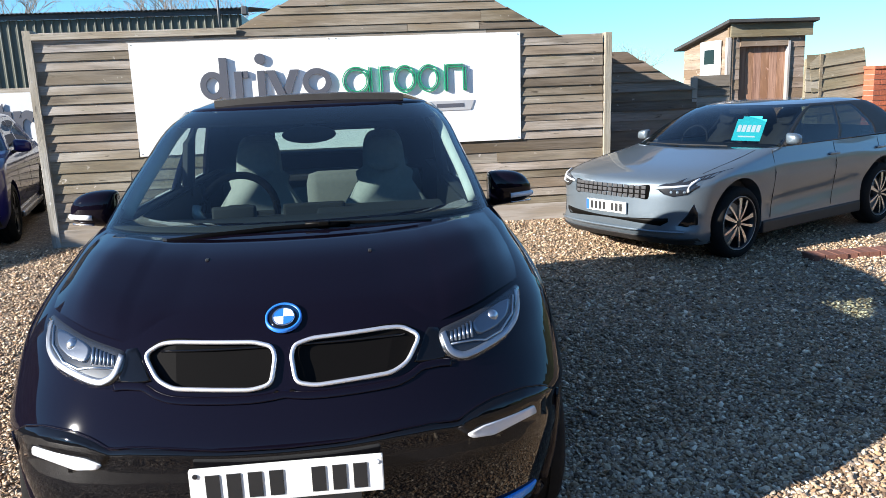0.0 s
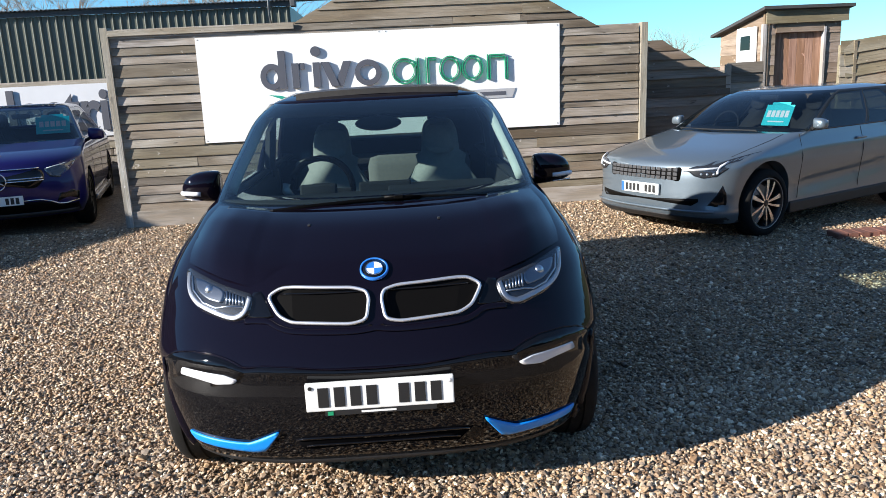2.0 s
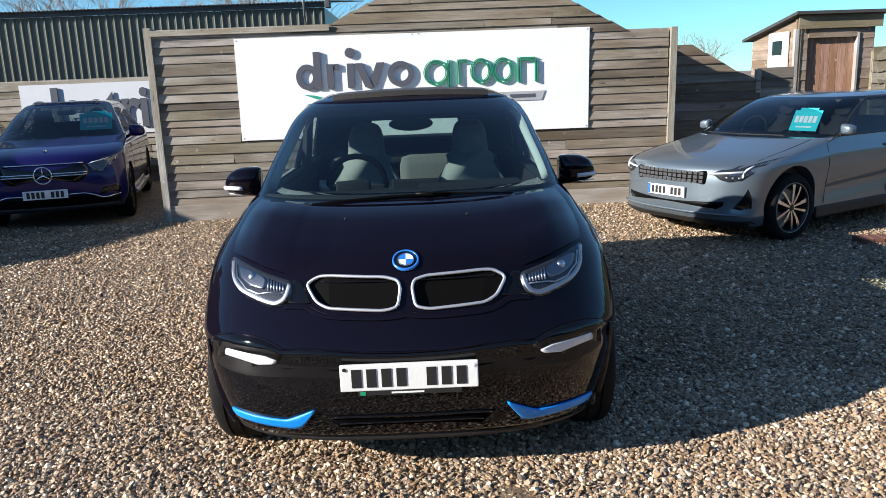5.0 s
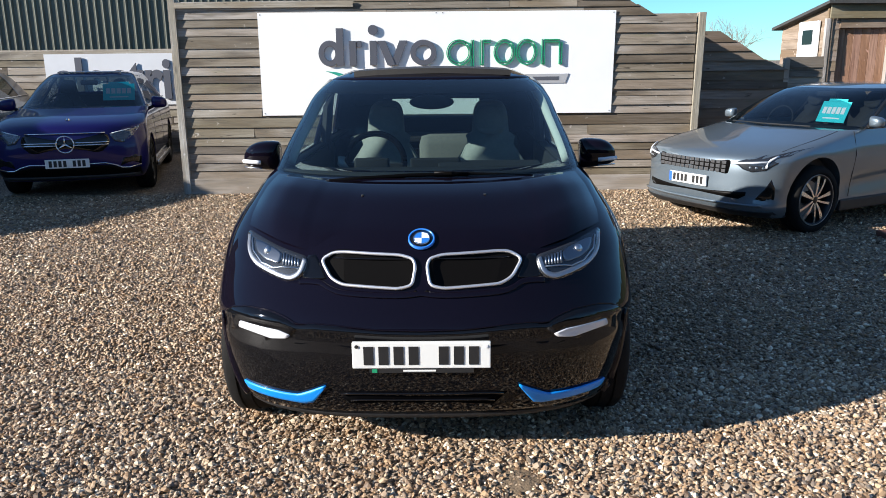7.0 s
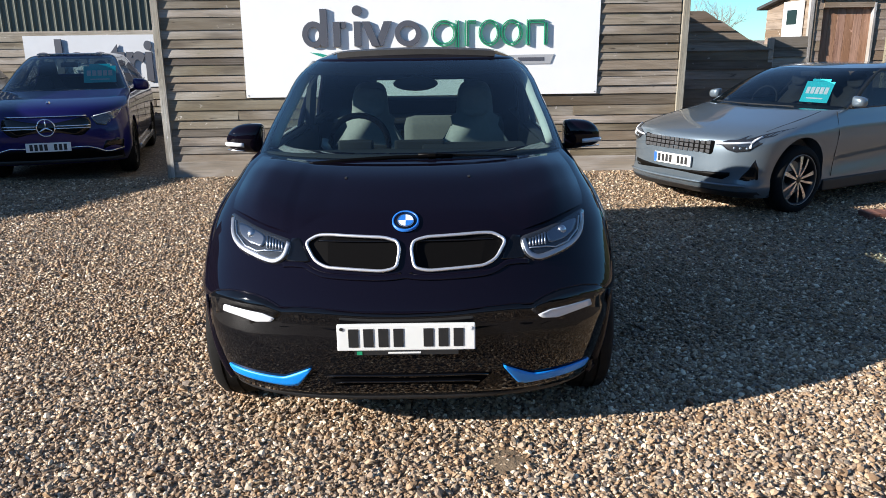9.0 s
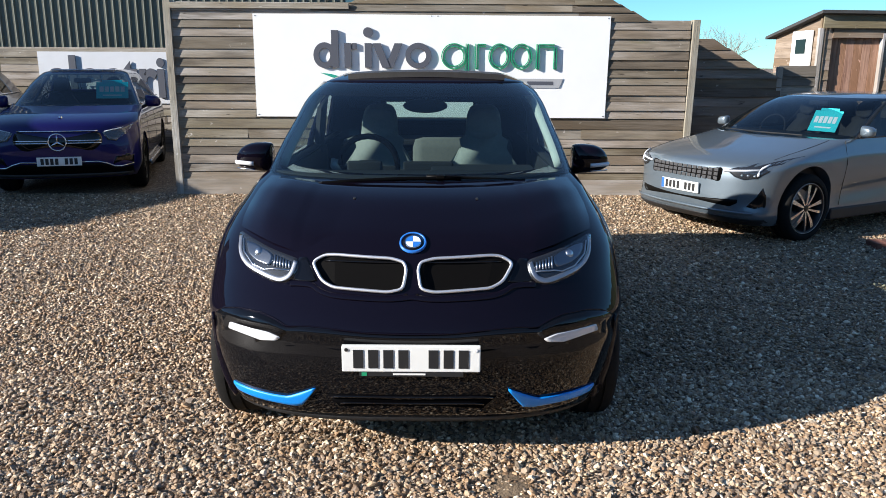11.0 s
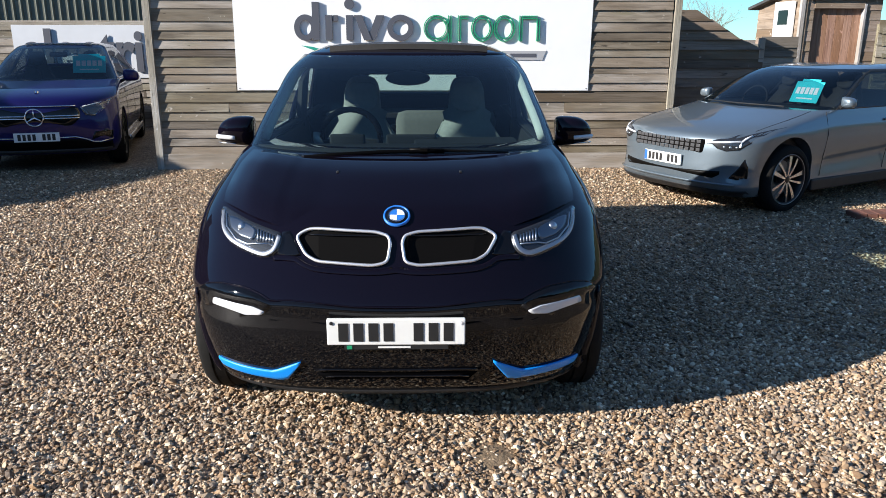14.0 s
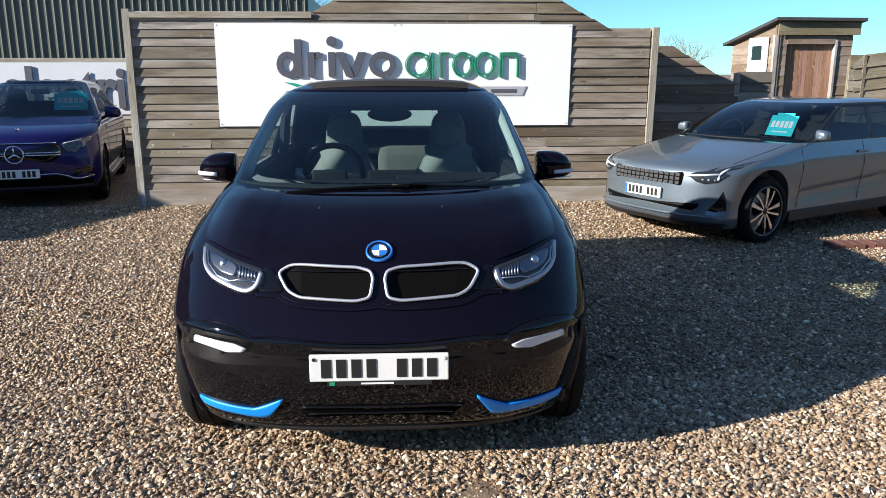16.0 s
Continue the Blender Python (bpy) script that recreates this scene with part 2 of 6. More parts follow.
REAR_GLASS = thin_glass("rear_glass", (0.44, 0.56, 0.53))
DARK_GLASS = thin_glass("dark_glass", (0.16, 0.18, 0.19))
SEAT_GREY = material("seat_grey", (0.170, 0.176, 0.166), 0.9, vary=0.15, scale=300, bump=0.06)
SEAT_MID = material("seat_mid", (0.085, 0.088, 0.083), 0.9, vary=0.15, scale=250, bump=0.05)
SEAT_DARK = material("seat_dark", (0.016, 0.016, 0.017), 0.85, vary=0.2, scale=120, bump=0.2)
CABIN_DARK = material("cabin_dark", (0.010, 0.0105, 0.012), 0.8, spec=0.25, vary=0.2, scale=60, bump=0.15)
CABIN_GREY = material("cabin_grey", (0.42, 0.43, 0.40), 0.8, vary=0.1, scale=80)
PRICE_CARD = material("price_card", (0.02, 0.58, 0.62), 0.45, vary=0.05, scale=30)
FENCE_WOOD = wood_material("fence_wood", (0.345, 0.318, 0.282), (0.078, 0.064, 0.052), 0.6)
BROWN_FENCE = wood_material("brown_fence_wood", (0.275, 0.240, 0.198), (0.075, 0.060, 0.046), 0.5, 0.35)
# board colour lowered to deepen the main wall's shadow on the set-back fence
SHADED_FENCE = wood_material("shaded_fence_wood", (0.24, 0.20, 0.165), (0.09, 0.072, 0.058), 0.4, 0.1)
POST_WOOD = wood_material("post_wood", (0.39, 0.365, 0.325), (0.20, 0.175, 0.14), 0.1, 0.05)
POST_UPRIGHT = wood_material("post_upright", (0.42, 0.41, 0.40), (0.22, 0.20, 0.17), 0.1, 0.0, True)
SHED_WOOD = wood_material("shed_wood", (0.31, 0.248, 0.20), (0.19, 0.145, 0.11), 0.22, 0.1)
SHED_DOOR = wood_material("shed_door_wood", (0.42, 0.25, 0.18), (0.24, 0.13, 0.09), 0.15, 0.0, True)
PALE_WOOD = wood_material("pale_wood", (0.30, 0.268, 0.205), (0.16, 0.14, 0.10), 0.3, 0.5)
SIGN_WHITE = material("sign_white", (0.88, 0.88, 0.87), 0.4, vary=0.03, scale=4)
# darker copy of the sign white; the rear sign's shade is in the colour
SHADED_WHITE = material("shaded_sign_white", (0.66, 0.67, 0.69), 0.5, vary=0.05, scale=5)
STRIP_GREY = material("strip_grey", (0.50, 0.50, 0.51), 0.35, metal=0.2)
SIGN_GREY = material("sign_grey", (0.085, 0.09, 0.11), 0.5)
SIGN_GREEN = material("sign_green", (0.015, 0.30, 0.14), 0.45)
SIGN_TEAL = material("sign_teal", (0.02, 0.33, 0.24), 0.45)
DULL_STEEL = material("dull_steel", (0.16, 0.16, 0.155), 0.6, metal=0.3, vary=0.3, scale=30)
STEEL = material("steel", (0.35, 0.35, 0.34), 0.45, metal=0.8, vary=0.2, scale=40)
BARN_GREEN = material("barn_green", (0.122, 0.127, 0.102), 0.42, spec=0.35, vary=0.22, scale=3, stretch=(1, 1, 0.3))
ROOF_SHEET = material("roof_sheet", (0.075, 0.08, 0.085), 0.7, vary=0.3, scale=12, bump=0.2)
FELT = material("roof_felt", (0.05, 0.05, 0.05), 0.9, vary=0.3, scale=30, bump=0.3)
# darker, browner brick for the edging row
BROWN_BRICK = material("brick_brown", (0.17, 0.072, 0.05), 0.85, vary=0.35, scale=45, bump=0.4, per_piece=0.4)
BRICK = material("brick_red", (0.36, 0.10, 0.05), 0.85, vary=0.30, scale=45, bump=0.4, per_piece=0.35)
MORTAR = material("mortar", (0.34, 0.31, 0.27), 0.95, vary=0.2, scale=60, bump=0.3)
BARK = material("bark", (0.27, 0.225, 0.19), 0.9, vary=0.3, scale=20)
LEAF = material("leaf", (0.045, 0.055, 0.025), 0.8, vary=0.5, scale=2.5, bump=0.6)
SOIL = material("soil", (0.20, 0.14, 0.085), 0.95, vary=0.35, scale=70, bump=0.8)
GROUND = gravel_material("gravel_ground", 0.017)
PEBBLE = gravel_material("gravel_stone", 0.017, True)


# ---------------------------------------------------------------- mesh helpers
def finish(name, bm, mat, parent=None, label="", smooth=False):
    me = bpy.data.meshes.new(name)
    bmesh.ops.recalc_face_normals(bm, faces=bm.faces)
    bm.to_mesh(me)
    bm.free()
    if smooth:
        for p in me.polygons:
            p.use_smooth = True
    me.materials.append(mat)
    ob = new(name, me)
    if parent:
        ob.parent = parent
    if label:
        ob["label"] = label
    return ob


def part(name, bm, mat, parent, label="", smooth=False):
    return finish(name, bm, mat, parent, label, smooth)


def thing(name, m, label, category, group="", kind=""):
    e = new(name)
    e.empty_display_size = 0.2
    e.matrix_world = m
    return tagged(e, label, category, group, kind)


def add_box(bm, x0, x1, y0, y1, z0, z1, bevel=0.0):
    vs = [bm.verts.new((x, y, z)) for z in (z0, z1) for x, y in ((x0, y0), (x1, y0), (x1, y1), (x0, y1))]
    fs = [bm.faces.new([vs[i] for i in f]) for f in ((3, 2, 1, 0), (4, 5, 6, 7), (0, 1, 5, 4), (1, 2, 6, 5), (2, 3, 7, 6), (3, 0, 4, 7))]
    if bevel:
        es = {e for f in fs for e in f.edges}
        bmesh.ops.bevel(bm, geom=list(es), offset=bevel, segments=2, affect="EDGES", profile=0.6)
    return vs


def box(x0, x1, y0, y1, z0, z1, bevel=0.0):
    bm = bmesh.new()
    add_box(bm, x0, x1, y0, y1, z0, z1, bevel)
    return bm


def add_tube(bm, pts, r, sides=8, r1=None):
    """A round bar along points, tapering from r to r1."""
    rings, pts = [], [Vector(p) for p in pts]
    r1 = r if r1 is None else r1
    for i, p in enumerate(pts):
        d = (pts[min(i + 1, len(pts) - 1)] - pts[max(i - 1, 0)]).normalized()
        up = Vector((0, 0, 1)) if abs(d.z) < 0.9 else Vector((1, 0, 0))
        a = d.cross(up).normalized()
        b = d.cross(a)
        rr = r + (r1 - r) * i / max(1, len(pts) - 1)
        rings.append([bm.verts.new(p + rr * (math.cos(k * math.tau / sides) * a + math.sin(k * math.tau / sides) * b)) for k in range(sides)])
    for q, s in zip(rings, rings[1:]):
        for k in range(sides):
            bm.faces.new((q[k], q[(k + 1) % sides], s[(k + 1) % sides], s[k]))
    bm.faces.new(rings[0][::-1])
    bm.faces.new(rings[-1])


def tube(pts, r, sides=8, r1=None):
    bm = bmesh.new()
    add_tube(bm, pts, r, sides, r1)
    return bm


def add_prism(bm, pts, y0, y1):
    """A flat outline in x and z, given thickness along y."""
    a = [bm.verts.new((x, y0, z)) for x, z in pts]
    b = [bm.verts.new((x, y1, z)) for x, z in pts]
    n = len(pts)
    bm.faces.new(a)
    bm.faces.new(b[::-1])
    for i in range(n):
        bm.faces.new((a[i], b[i], b[(i + 1) % n], a[(i + 1) % n]))


def prism(pts, y0, y1):
    bm = bmesh.new()
    add_prism(bm, pts, y0, y1)
    return bm


def lathe(profile, sides=40, axis="x"):
    """Turn a profile of (along, radius) round the x axis."""
    bm = bmesh.new()
    rings = []
    for a, r in profile:
        rings.append([bm.verts.new((a, r * math.cos(k * math.tau / sides), r * math.sin(k * math.tau / sides))) for k in range(sides)])
    for q, s in zip(rings, rings[1:]):
        for k in range(sides):
            bm.faces.new((q[k], q[(k + 1) % sides], s[(k + 1) % sides], s[k]))
    return bm


def rounded(pts, r, seg=4):
    """Round the corners of a closed outline of (x, z)."""
    out, n = [], len(pts)
    for i in range(n):
        p, a, b = Vector(pts[i]), Vector(pts[i - 1]), Vector(pts[(i + 1) % n])
        ra = min(r, (a - p).length * 0.45, (b - p).length * 0.45)
        s, e = p + (a - p).normalized() * ra, p + (b - p).normalized() * ra
        for k in range(seg + 1):
            t = k / seg
            out.append(tuple((1 - t) ** 2 * s + 2 * t * (1 - t) * p + t * t * e))
    return out


def smoothed(values, t):
    """Catmull-Rom through rows of numbers at t from 0 to 1."""
    v = np.asarray(values, float)
    f = min(max(t, 0), 1) * (len(v) - 1)
    i = min(int(f), len(v) - 2)
    u = f - i
    p0, p1, p2, p3 = v[max(i - 1, 0)], v[i], v[i + 1], v[min(i + 2, len(v) - 1)]
    return 0.5 * (2 * p1 + (p2 - p0) * u + (2 * p0 - 5 * p1 + 4 * p2 - p3) * u ** 2 + (3 * p1 - p0 - 3 * p2 + p3) * u ** 3)


# ---------------------------------------------------------------- car shells
class Shell:
    """A car body as a stack of plan outlines. Each level: z, front y, corner depth, half width, corner power, rear y.
    The car points to -y, its front middle on the ground is the origin."""

    def __init__(self, levels, steps=4, arc=28, side=30, rear_depth=0.35):
        self.levels, self.arc, self.side, self.rear_depth = levels, arc, side, rear_depth
        n = (len(levels) - 1) * steps
        self.rows = np.array([smoothed(levels, k / n) for k in range(n + 1)])

    def at(self, z):
        r = self.rows
        z = min(max(z, r[0, 0]), r[-1, 0])
        i = min(max(int(np.searchsorted(r[:, 0], z)), 1), len(r) - 1)
        u = (z - r[i - 1, 0]) / max(1e-9, r[i, 0] - r[i - 1, 0])
        return r[i - 1] * (1 - u) + r[i] * u

    def front(self, x, z):
        """y of the front surface at (x, z)."""
        _, f, d, w, n, _ = self.at(z)
        q = min(abs(x) / w, 1.0)
        return f + d * (1 - max(0.0, 1 - q ** n) ** (1 / n))

    def outline(self, row):
        z, f, d, w, n, r = row
        pts = []
        for k in range(self.arc + 1):
            a = (-1 + 2 * k / self.arc) * math.pi / 2
            pts.append((w * math.copysign(abs(math.sin(a)) ** (2 / n), a), f + d * (1 - abs(math.cos(a)) ** (2 / n)), z))
        rd = self.rear_depth
        for k in range(1, self.side):
            pts.append((w, f + d + (r - rd - f - d) * k / self.side, z))
        for k in range(self.arc // 2 + 1):
            a = (1 - 2 * k / (self.arc // 2)) * math.pi / 2
            pts.append((w * math.copysign(abs(math.sin(a)) ** (2 / 3.0), a), r - rd * (1 - abs(math.cos(a)) ** (2 / 3.0)), z))
        for k in range(1, self.side):
            pts.append((-w, r - rd + (f + d - r + rd) * k / self.side, z))
        return pts

    def loft(self, rows=None, closed=True, keep=None):
        rows = self.rows if rows is None else rows
        bm = bmesh.new()
        rings = [[bm.verts.new(p) for p in self.outline(r)] for r in rows]
        m = len(rings[0])
        for i, (a, b) in enumerate(zip(rings, rings[1:])):
            for k in range(m):
                if keep is None or keep(i, k):
                    bm.faces.new((a[k], a[(k + 1) % m], b[(k + 1) % m], b[k]))
        if closed:
            bm.faces.new(rings[0][::-1])
            bm.faces.new(rings[-1])
        return bm


def cut(ob, *tools):
    """Take the tool meshes out of ob for good."""
    for bm in tools:
        tool = finish("tool", bm, TRIM_BLACK, ob.parent)
        md = ob.modifiers.new("cut", "BOOLEAN")
        md.operation, md.object, md.solver = "DIFFERENCE", tool, "EXACT"
        dg = bpy.context.evaluated_depsgraph_get()
        me = bpy.data.meshes.new_from_object(ob.evaluated_get(dg))
        ob.modifiers.clear()
        ob.data = me
        bpy.data.objects.remove(tool)
    for p in ob.data.polygons:
        p.use_smooth = True
    sharp(ob, 38)


def sharp(ob, degrees):
    """Keep edges steeper than this crisp under smooth shading."""
    bm = bmesh.new()
    bm.from_mesh(ob.data)
    for e in bm.edges:
        e.smooth = not (len(e.link_faces) == 2 and e.calc_face_angle(0) > radians(degrees))
    bm.to_mesh(ob.data)
    bm.free()


def on_front(shell, pts, lift=0.002, depth=0.012, rings=5):
    """A raised plate that follows the car's front, from an outline of (x, z)."""
    bm = bmesh.new()
    cx, cz = np.mean([p[0] for p in pts]), np.mean([p[1] for p in pts])
    n, rows = len(pts), []
    mid = bm.verts.new((cx, shell.front(cx, cz) - lift, cz))
    for k in range(1, rings + 1):
        u = k / rings
        rows.append([bm.verts.new((cx + (x - cx) * u, shell.front(cx + (x - cx) * u, cz + (z - cz) * u) - lift, cz + (z - cz) * u)) for x, z in pts])
    for i in range(n):
        bm.faces.new((mid, rows[0][i], rows[0][(i + 1) % n]))
        for a, b in zip(rows, rows[1:]):
            bm.faces.new((a[i], b[i], b[(i + 1) % n], a[(i + 1) % n]))
    back = [bm.verts.new(v.co + Vector((0, depth, 0))) for v in rows[-1]]
    for i in range(n):
        bm.faces.new((rows[-1][i], back[i], back[(i + 1) % n], rows[-1][(i + 1) % n]))
    return bm


def grid_on_front(shell, xs, low, high, lift=0.006, rows=12, depth=0.015):
    """A panel that follows the car's front between two edges low(x) and high(x)."""
    bm = bmesh.new()
    cols = []
    for x in xs:
        zs = [low(x) + (high(x) - low(x)) * k / rows for k in range(rows + 1)]
        cols.append([bm.verts.new((x, shell.front(x, z) - lift, z)) for z in zs])
    for a, b in zip(cols, cols[1:]):
        for k in range(rows):
            bm.faces.new((a[k], b[k], b[k + 1], a[k + 1]))
    rim = [c[0] for c in cols] + cols[-1][1:] + [c[-1] for c in cols[::-1][1:]] + cols[0][::-1][1:-1]
    back = [bm.verts.new(v.co + Vector((0, depth, 0))) for v in rim]
    n = len(rim)
    for i in range(n):
        bm.faces.new((rim[i], back[i], back[(i + 1) % n], rim[(i + 1) % n]))
    return bm


def ribbon_on_front(shell, pts, width, lift=0.006, depth=0.010):
    """A flat band with soft edges along a line of (x, z) on the car's front."""
    bm = bmesh.new()
    rows, n = [], len(pts)
    for off, up in ((-0.5, lift - depth), (-0.46, lift * 0.75), (-0.3, lift), (0.3, lift), (0.46, lift * 0.75), (0.5, lift - depth)):
        row = []
        for i, (x, z) in enumerate(pts):
            a, b = Vector(pts[max(i - 1, 0)]), Vector(pts[min(i + 1, n - 1)])
            t = (b - a).normalized()
            px, pz = x - t.y * width * off, z + t.x * width * off
            row.append(bm.verts.new((px, shell.front(px, pz) - up, pz)))
        rows.append(row)
    for a, b in zip(rows, rows[1:]):
        for i in range(n - 1):
            bm.faces.new((a[i], a[i + 1], b[i + 1], b[i]))
    for i in (0, n - 1):
        bm.faces.new([r[i] for r in rows])
    return bm


def strip_on_front(shell, pts, r, sides=6, lift=0.0):
    return tube([(x, shell.front(x, z) - lift, z) for x, z in pts], r, sides)


def mirrored(pts):
    return [(-x, z) for x, z in pts][::-1]


def road_wheel(parent, x, y, radius, width, rim_r, spokes, twin, spoke_mat, out, lift=0.0):
    """A wheel: tyre, rim barrel, hub and spokes; out is +1 where the outer face looks to +x."""
    w = width / 2
    tyre_prof = [(-w * 0.8, rim_r), (-w, rim_r + 0.02), (-w * 1.02, (rim_r + radius) / 2), (-w * 0.9, radius - 0.02), (-w * 0.7, radius - 0.003),
                 (-w * 0.35, radius), (-w * 0.32, radius - 0.008), (-w * 0.25, radius - 0.008), (-w * 0.22, radius), (w * 0.22, radius), (w * 0.25, radius - 0.008),
                 (w * 0.32, radius - 0.008), (w * 0.35, radius), (w * 0.7, radius - 0.003), (w * 0.9, radius - 0.02),
                 (w * 1.02, (rim_r + radius) / 2), (w, rim_r + 0.02), (w * 0.8, rim_r)]
    wheel = part("wheel", lathe(tyre_prof, 48), RUBBER, parent, "black rubber tyre on an alloy rim", True)
    wheel.location = (x, y, radius + lift)
    sharp(wheel, 40)
    part("rim", lathe([(out * w * 0.86, rim_r + 0.004), (out * w * 0.92, rim_r - 0.006), (out * w * 0.8, rim_r - 0.02), (-out * w * 0.7, rim_r - 0.035)], 48),
         ALLOY_DARK, wheel, "dark alloy rim", True)
    if spoke_mat is ALLOY:
        part("rim_lip", lathe([(out * w * 0.84, rim_r + 0.003), (out * w * 0.94, rim_r), (out * w * 0.93, rim_r - 0.004), (out * w * 0.84, rim_r - 0.008)], 48), STEEL, wheel, "bright machined rim edge", True)
    part("hub", lathe([(out * w * 0.82, 0.0005), (out * w * 0.82, 0.03), (out * w * 0.76, 0.045), (out * w * 0.3, 0.07), (out * w * 0.1, 0.075), (out * w * 0.1, 0.0005)], 20), ALLOY_DARK, wheel, "", True)
    part("brake_disc", lathe([(-out * w * 0.1, 0.08), (-out * w * 0.1, rim_r * 0.72), (-out * w * 0.25, rim_r * 0.72)], 32), STEEL, wheel)
    for k in range(spokes):
        a0 = k * math.tau / spokes
        for s in (-1, 1) if twin else (0,):
            bm = bmesh.new()
            rows = []
            for u in (0.0, 0.33, 0.66, 1.0):
                r = 0.035 + (rim_r - 0.045) * u
                a = a0 + s * (0.30 - 0.07 * u)
                wd = (0.008 + 0.016 * u if s > 0 else 0.008 + 0.006 * u) if twin else 0.022 + 0.014 * u
                xx = out * (w * 0.80 + 0.008 * math.sin(u * math.pi))
                d, t = Vector((0, math.cos(a), math.sin(a))), Vector((0, -math.sin(a), math.cos(a)))
                rows.append([bm.verts.new(Vector((xx, 0, 0)) + d * r + t * wd), bm.verts.new(Vector((xx, 0, 0)) + d * r - t * wd),
                             bm.verts.new(Vector((xx - out * 0.03, 0, 0)) + d * r - t * wd * 0.7), bm.verts.new(Vector((xx - out * 0.03, 0, 0)) + d * r + t * wd * 0.7)])
            for p, q in zip(rows, rows[1:]):
                for i in range(4):
                    bm.faces.new((p[i], p[(i + 1) % 4], q[(i + 1) % 4], q[i]))
            bm.faces.new(rows[0])
            bm.faces.new(rows[-1][::-1])
            part("spoke", bm, spoke_mat, wheel, "polished alloy spoke" if spoke_mat is ALLOY else "")
    return wheel


def arch_tool(x, y, r, deep):
    """A round block to cut a wheel arch."""
    bm = lathe([(x - deep, 0.0005), (x - deep, r), (x + deep, r), (x + deep, 0.0005)], 40)
    for v in bm.verts:
        v.co.y += y
        v.co.z += r * 0.92
    bmesh.ops.remove_doubles(bm, verts=bm.verts, dist=0.002)
    return bm


def arch_liner(x, y, r, deep):
    """The dark inside of a wheel arch, open below."""
    bm = arch_tool(x, y, r, deep)
    bmesh.ops.bisect_plane(bm, geom=bm.verts[:] + bm.edges[:] + bm.faces[:], plane_co=(0, 0, r * 0.75), plane_no=(0, 0, -1), clear_outer=True)
    return bm


def plate(parent, shell, cx, cz, w, h, blocks, tint=True):
    """A registration plate with plain bars in place of its characters."""
    y = shell.front(cx, cz) - 0.022
    p = part("number_plate", box(cx - w / 2, cx + w / 2, y, y + 0.02, cz - h / 2, cz + h / 2, 0.004), PLATE_WHITE, parent, "white plate with black bars for characters")
    n = len(blocks)
    left = cx - w / 2 + (0.05 if tint else 0.035)
    pitch = (w - (0.085 if tint else 0.07)) / n
    for i, b in enumerate(blocks):
        if b:
            part("plate_bar", box(left + i * pitch + pitch * 0.16, left + (i + 1) * pitch - pitch * 0.18, y - 0.0025, y + 0.004, cz - h * 0.35, cz + h * 0.35), PLATE_BLACK, p)
    if tint:
        part("plate_band", box(cx - w / 2 + 0.003, cx - w / 2 + 0.04, y - 0.002, y + 0.004, cz - h / 2 + 0.003, cz + h / 2 - 0.003), PLATE_BLUE, p, "blue band")
    return p


def thicken(ob, thick=0.03):
    """Give a shell thickness towards its inside."""
    ps = ob.data.polygons
    mid = sum((p.center for p in ps), Vector()) / len(ps) - Vector((0, 0, 0.4))
    if sum((p.center - mid).dot(p.normal) * p.area for p in ps) < 0:
        ob.data.flip_normals()
    md = ob.modifiers.new("thick", "SOLIDIFY")
    md.thickness, md.offset = thick, -1


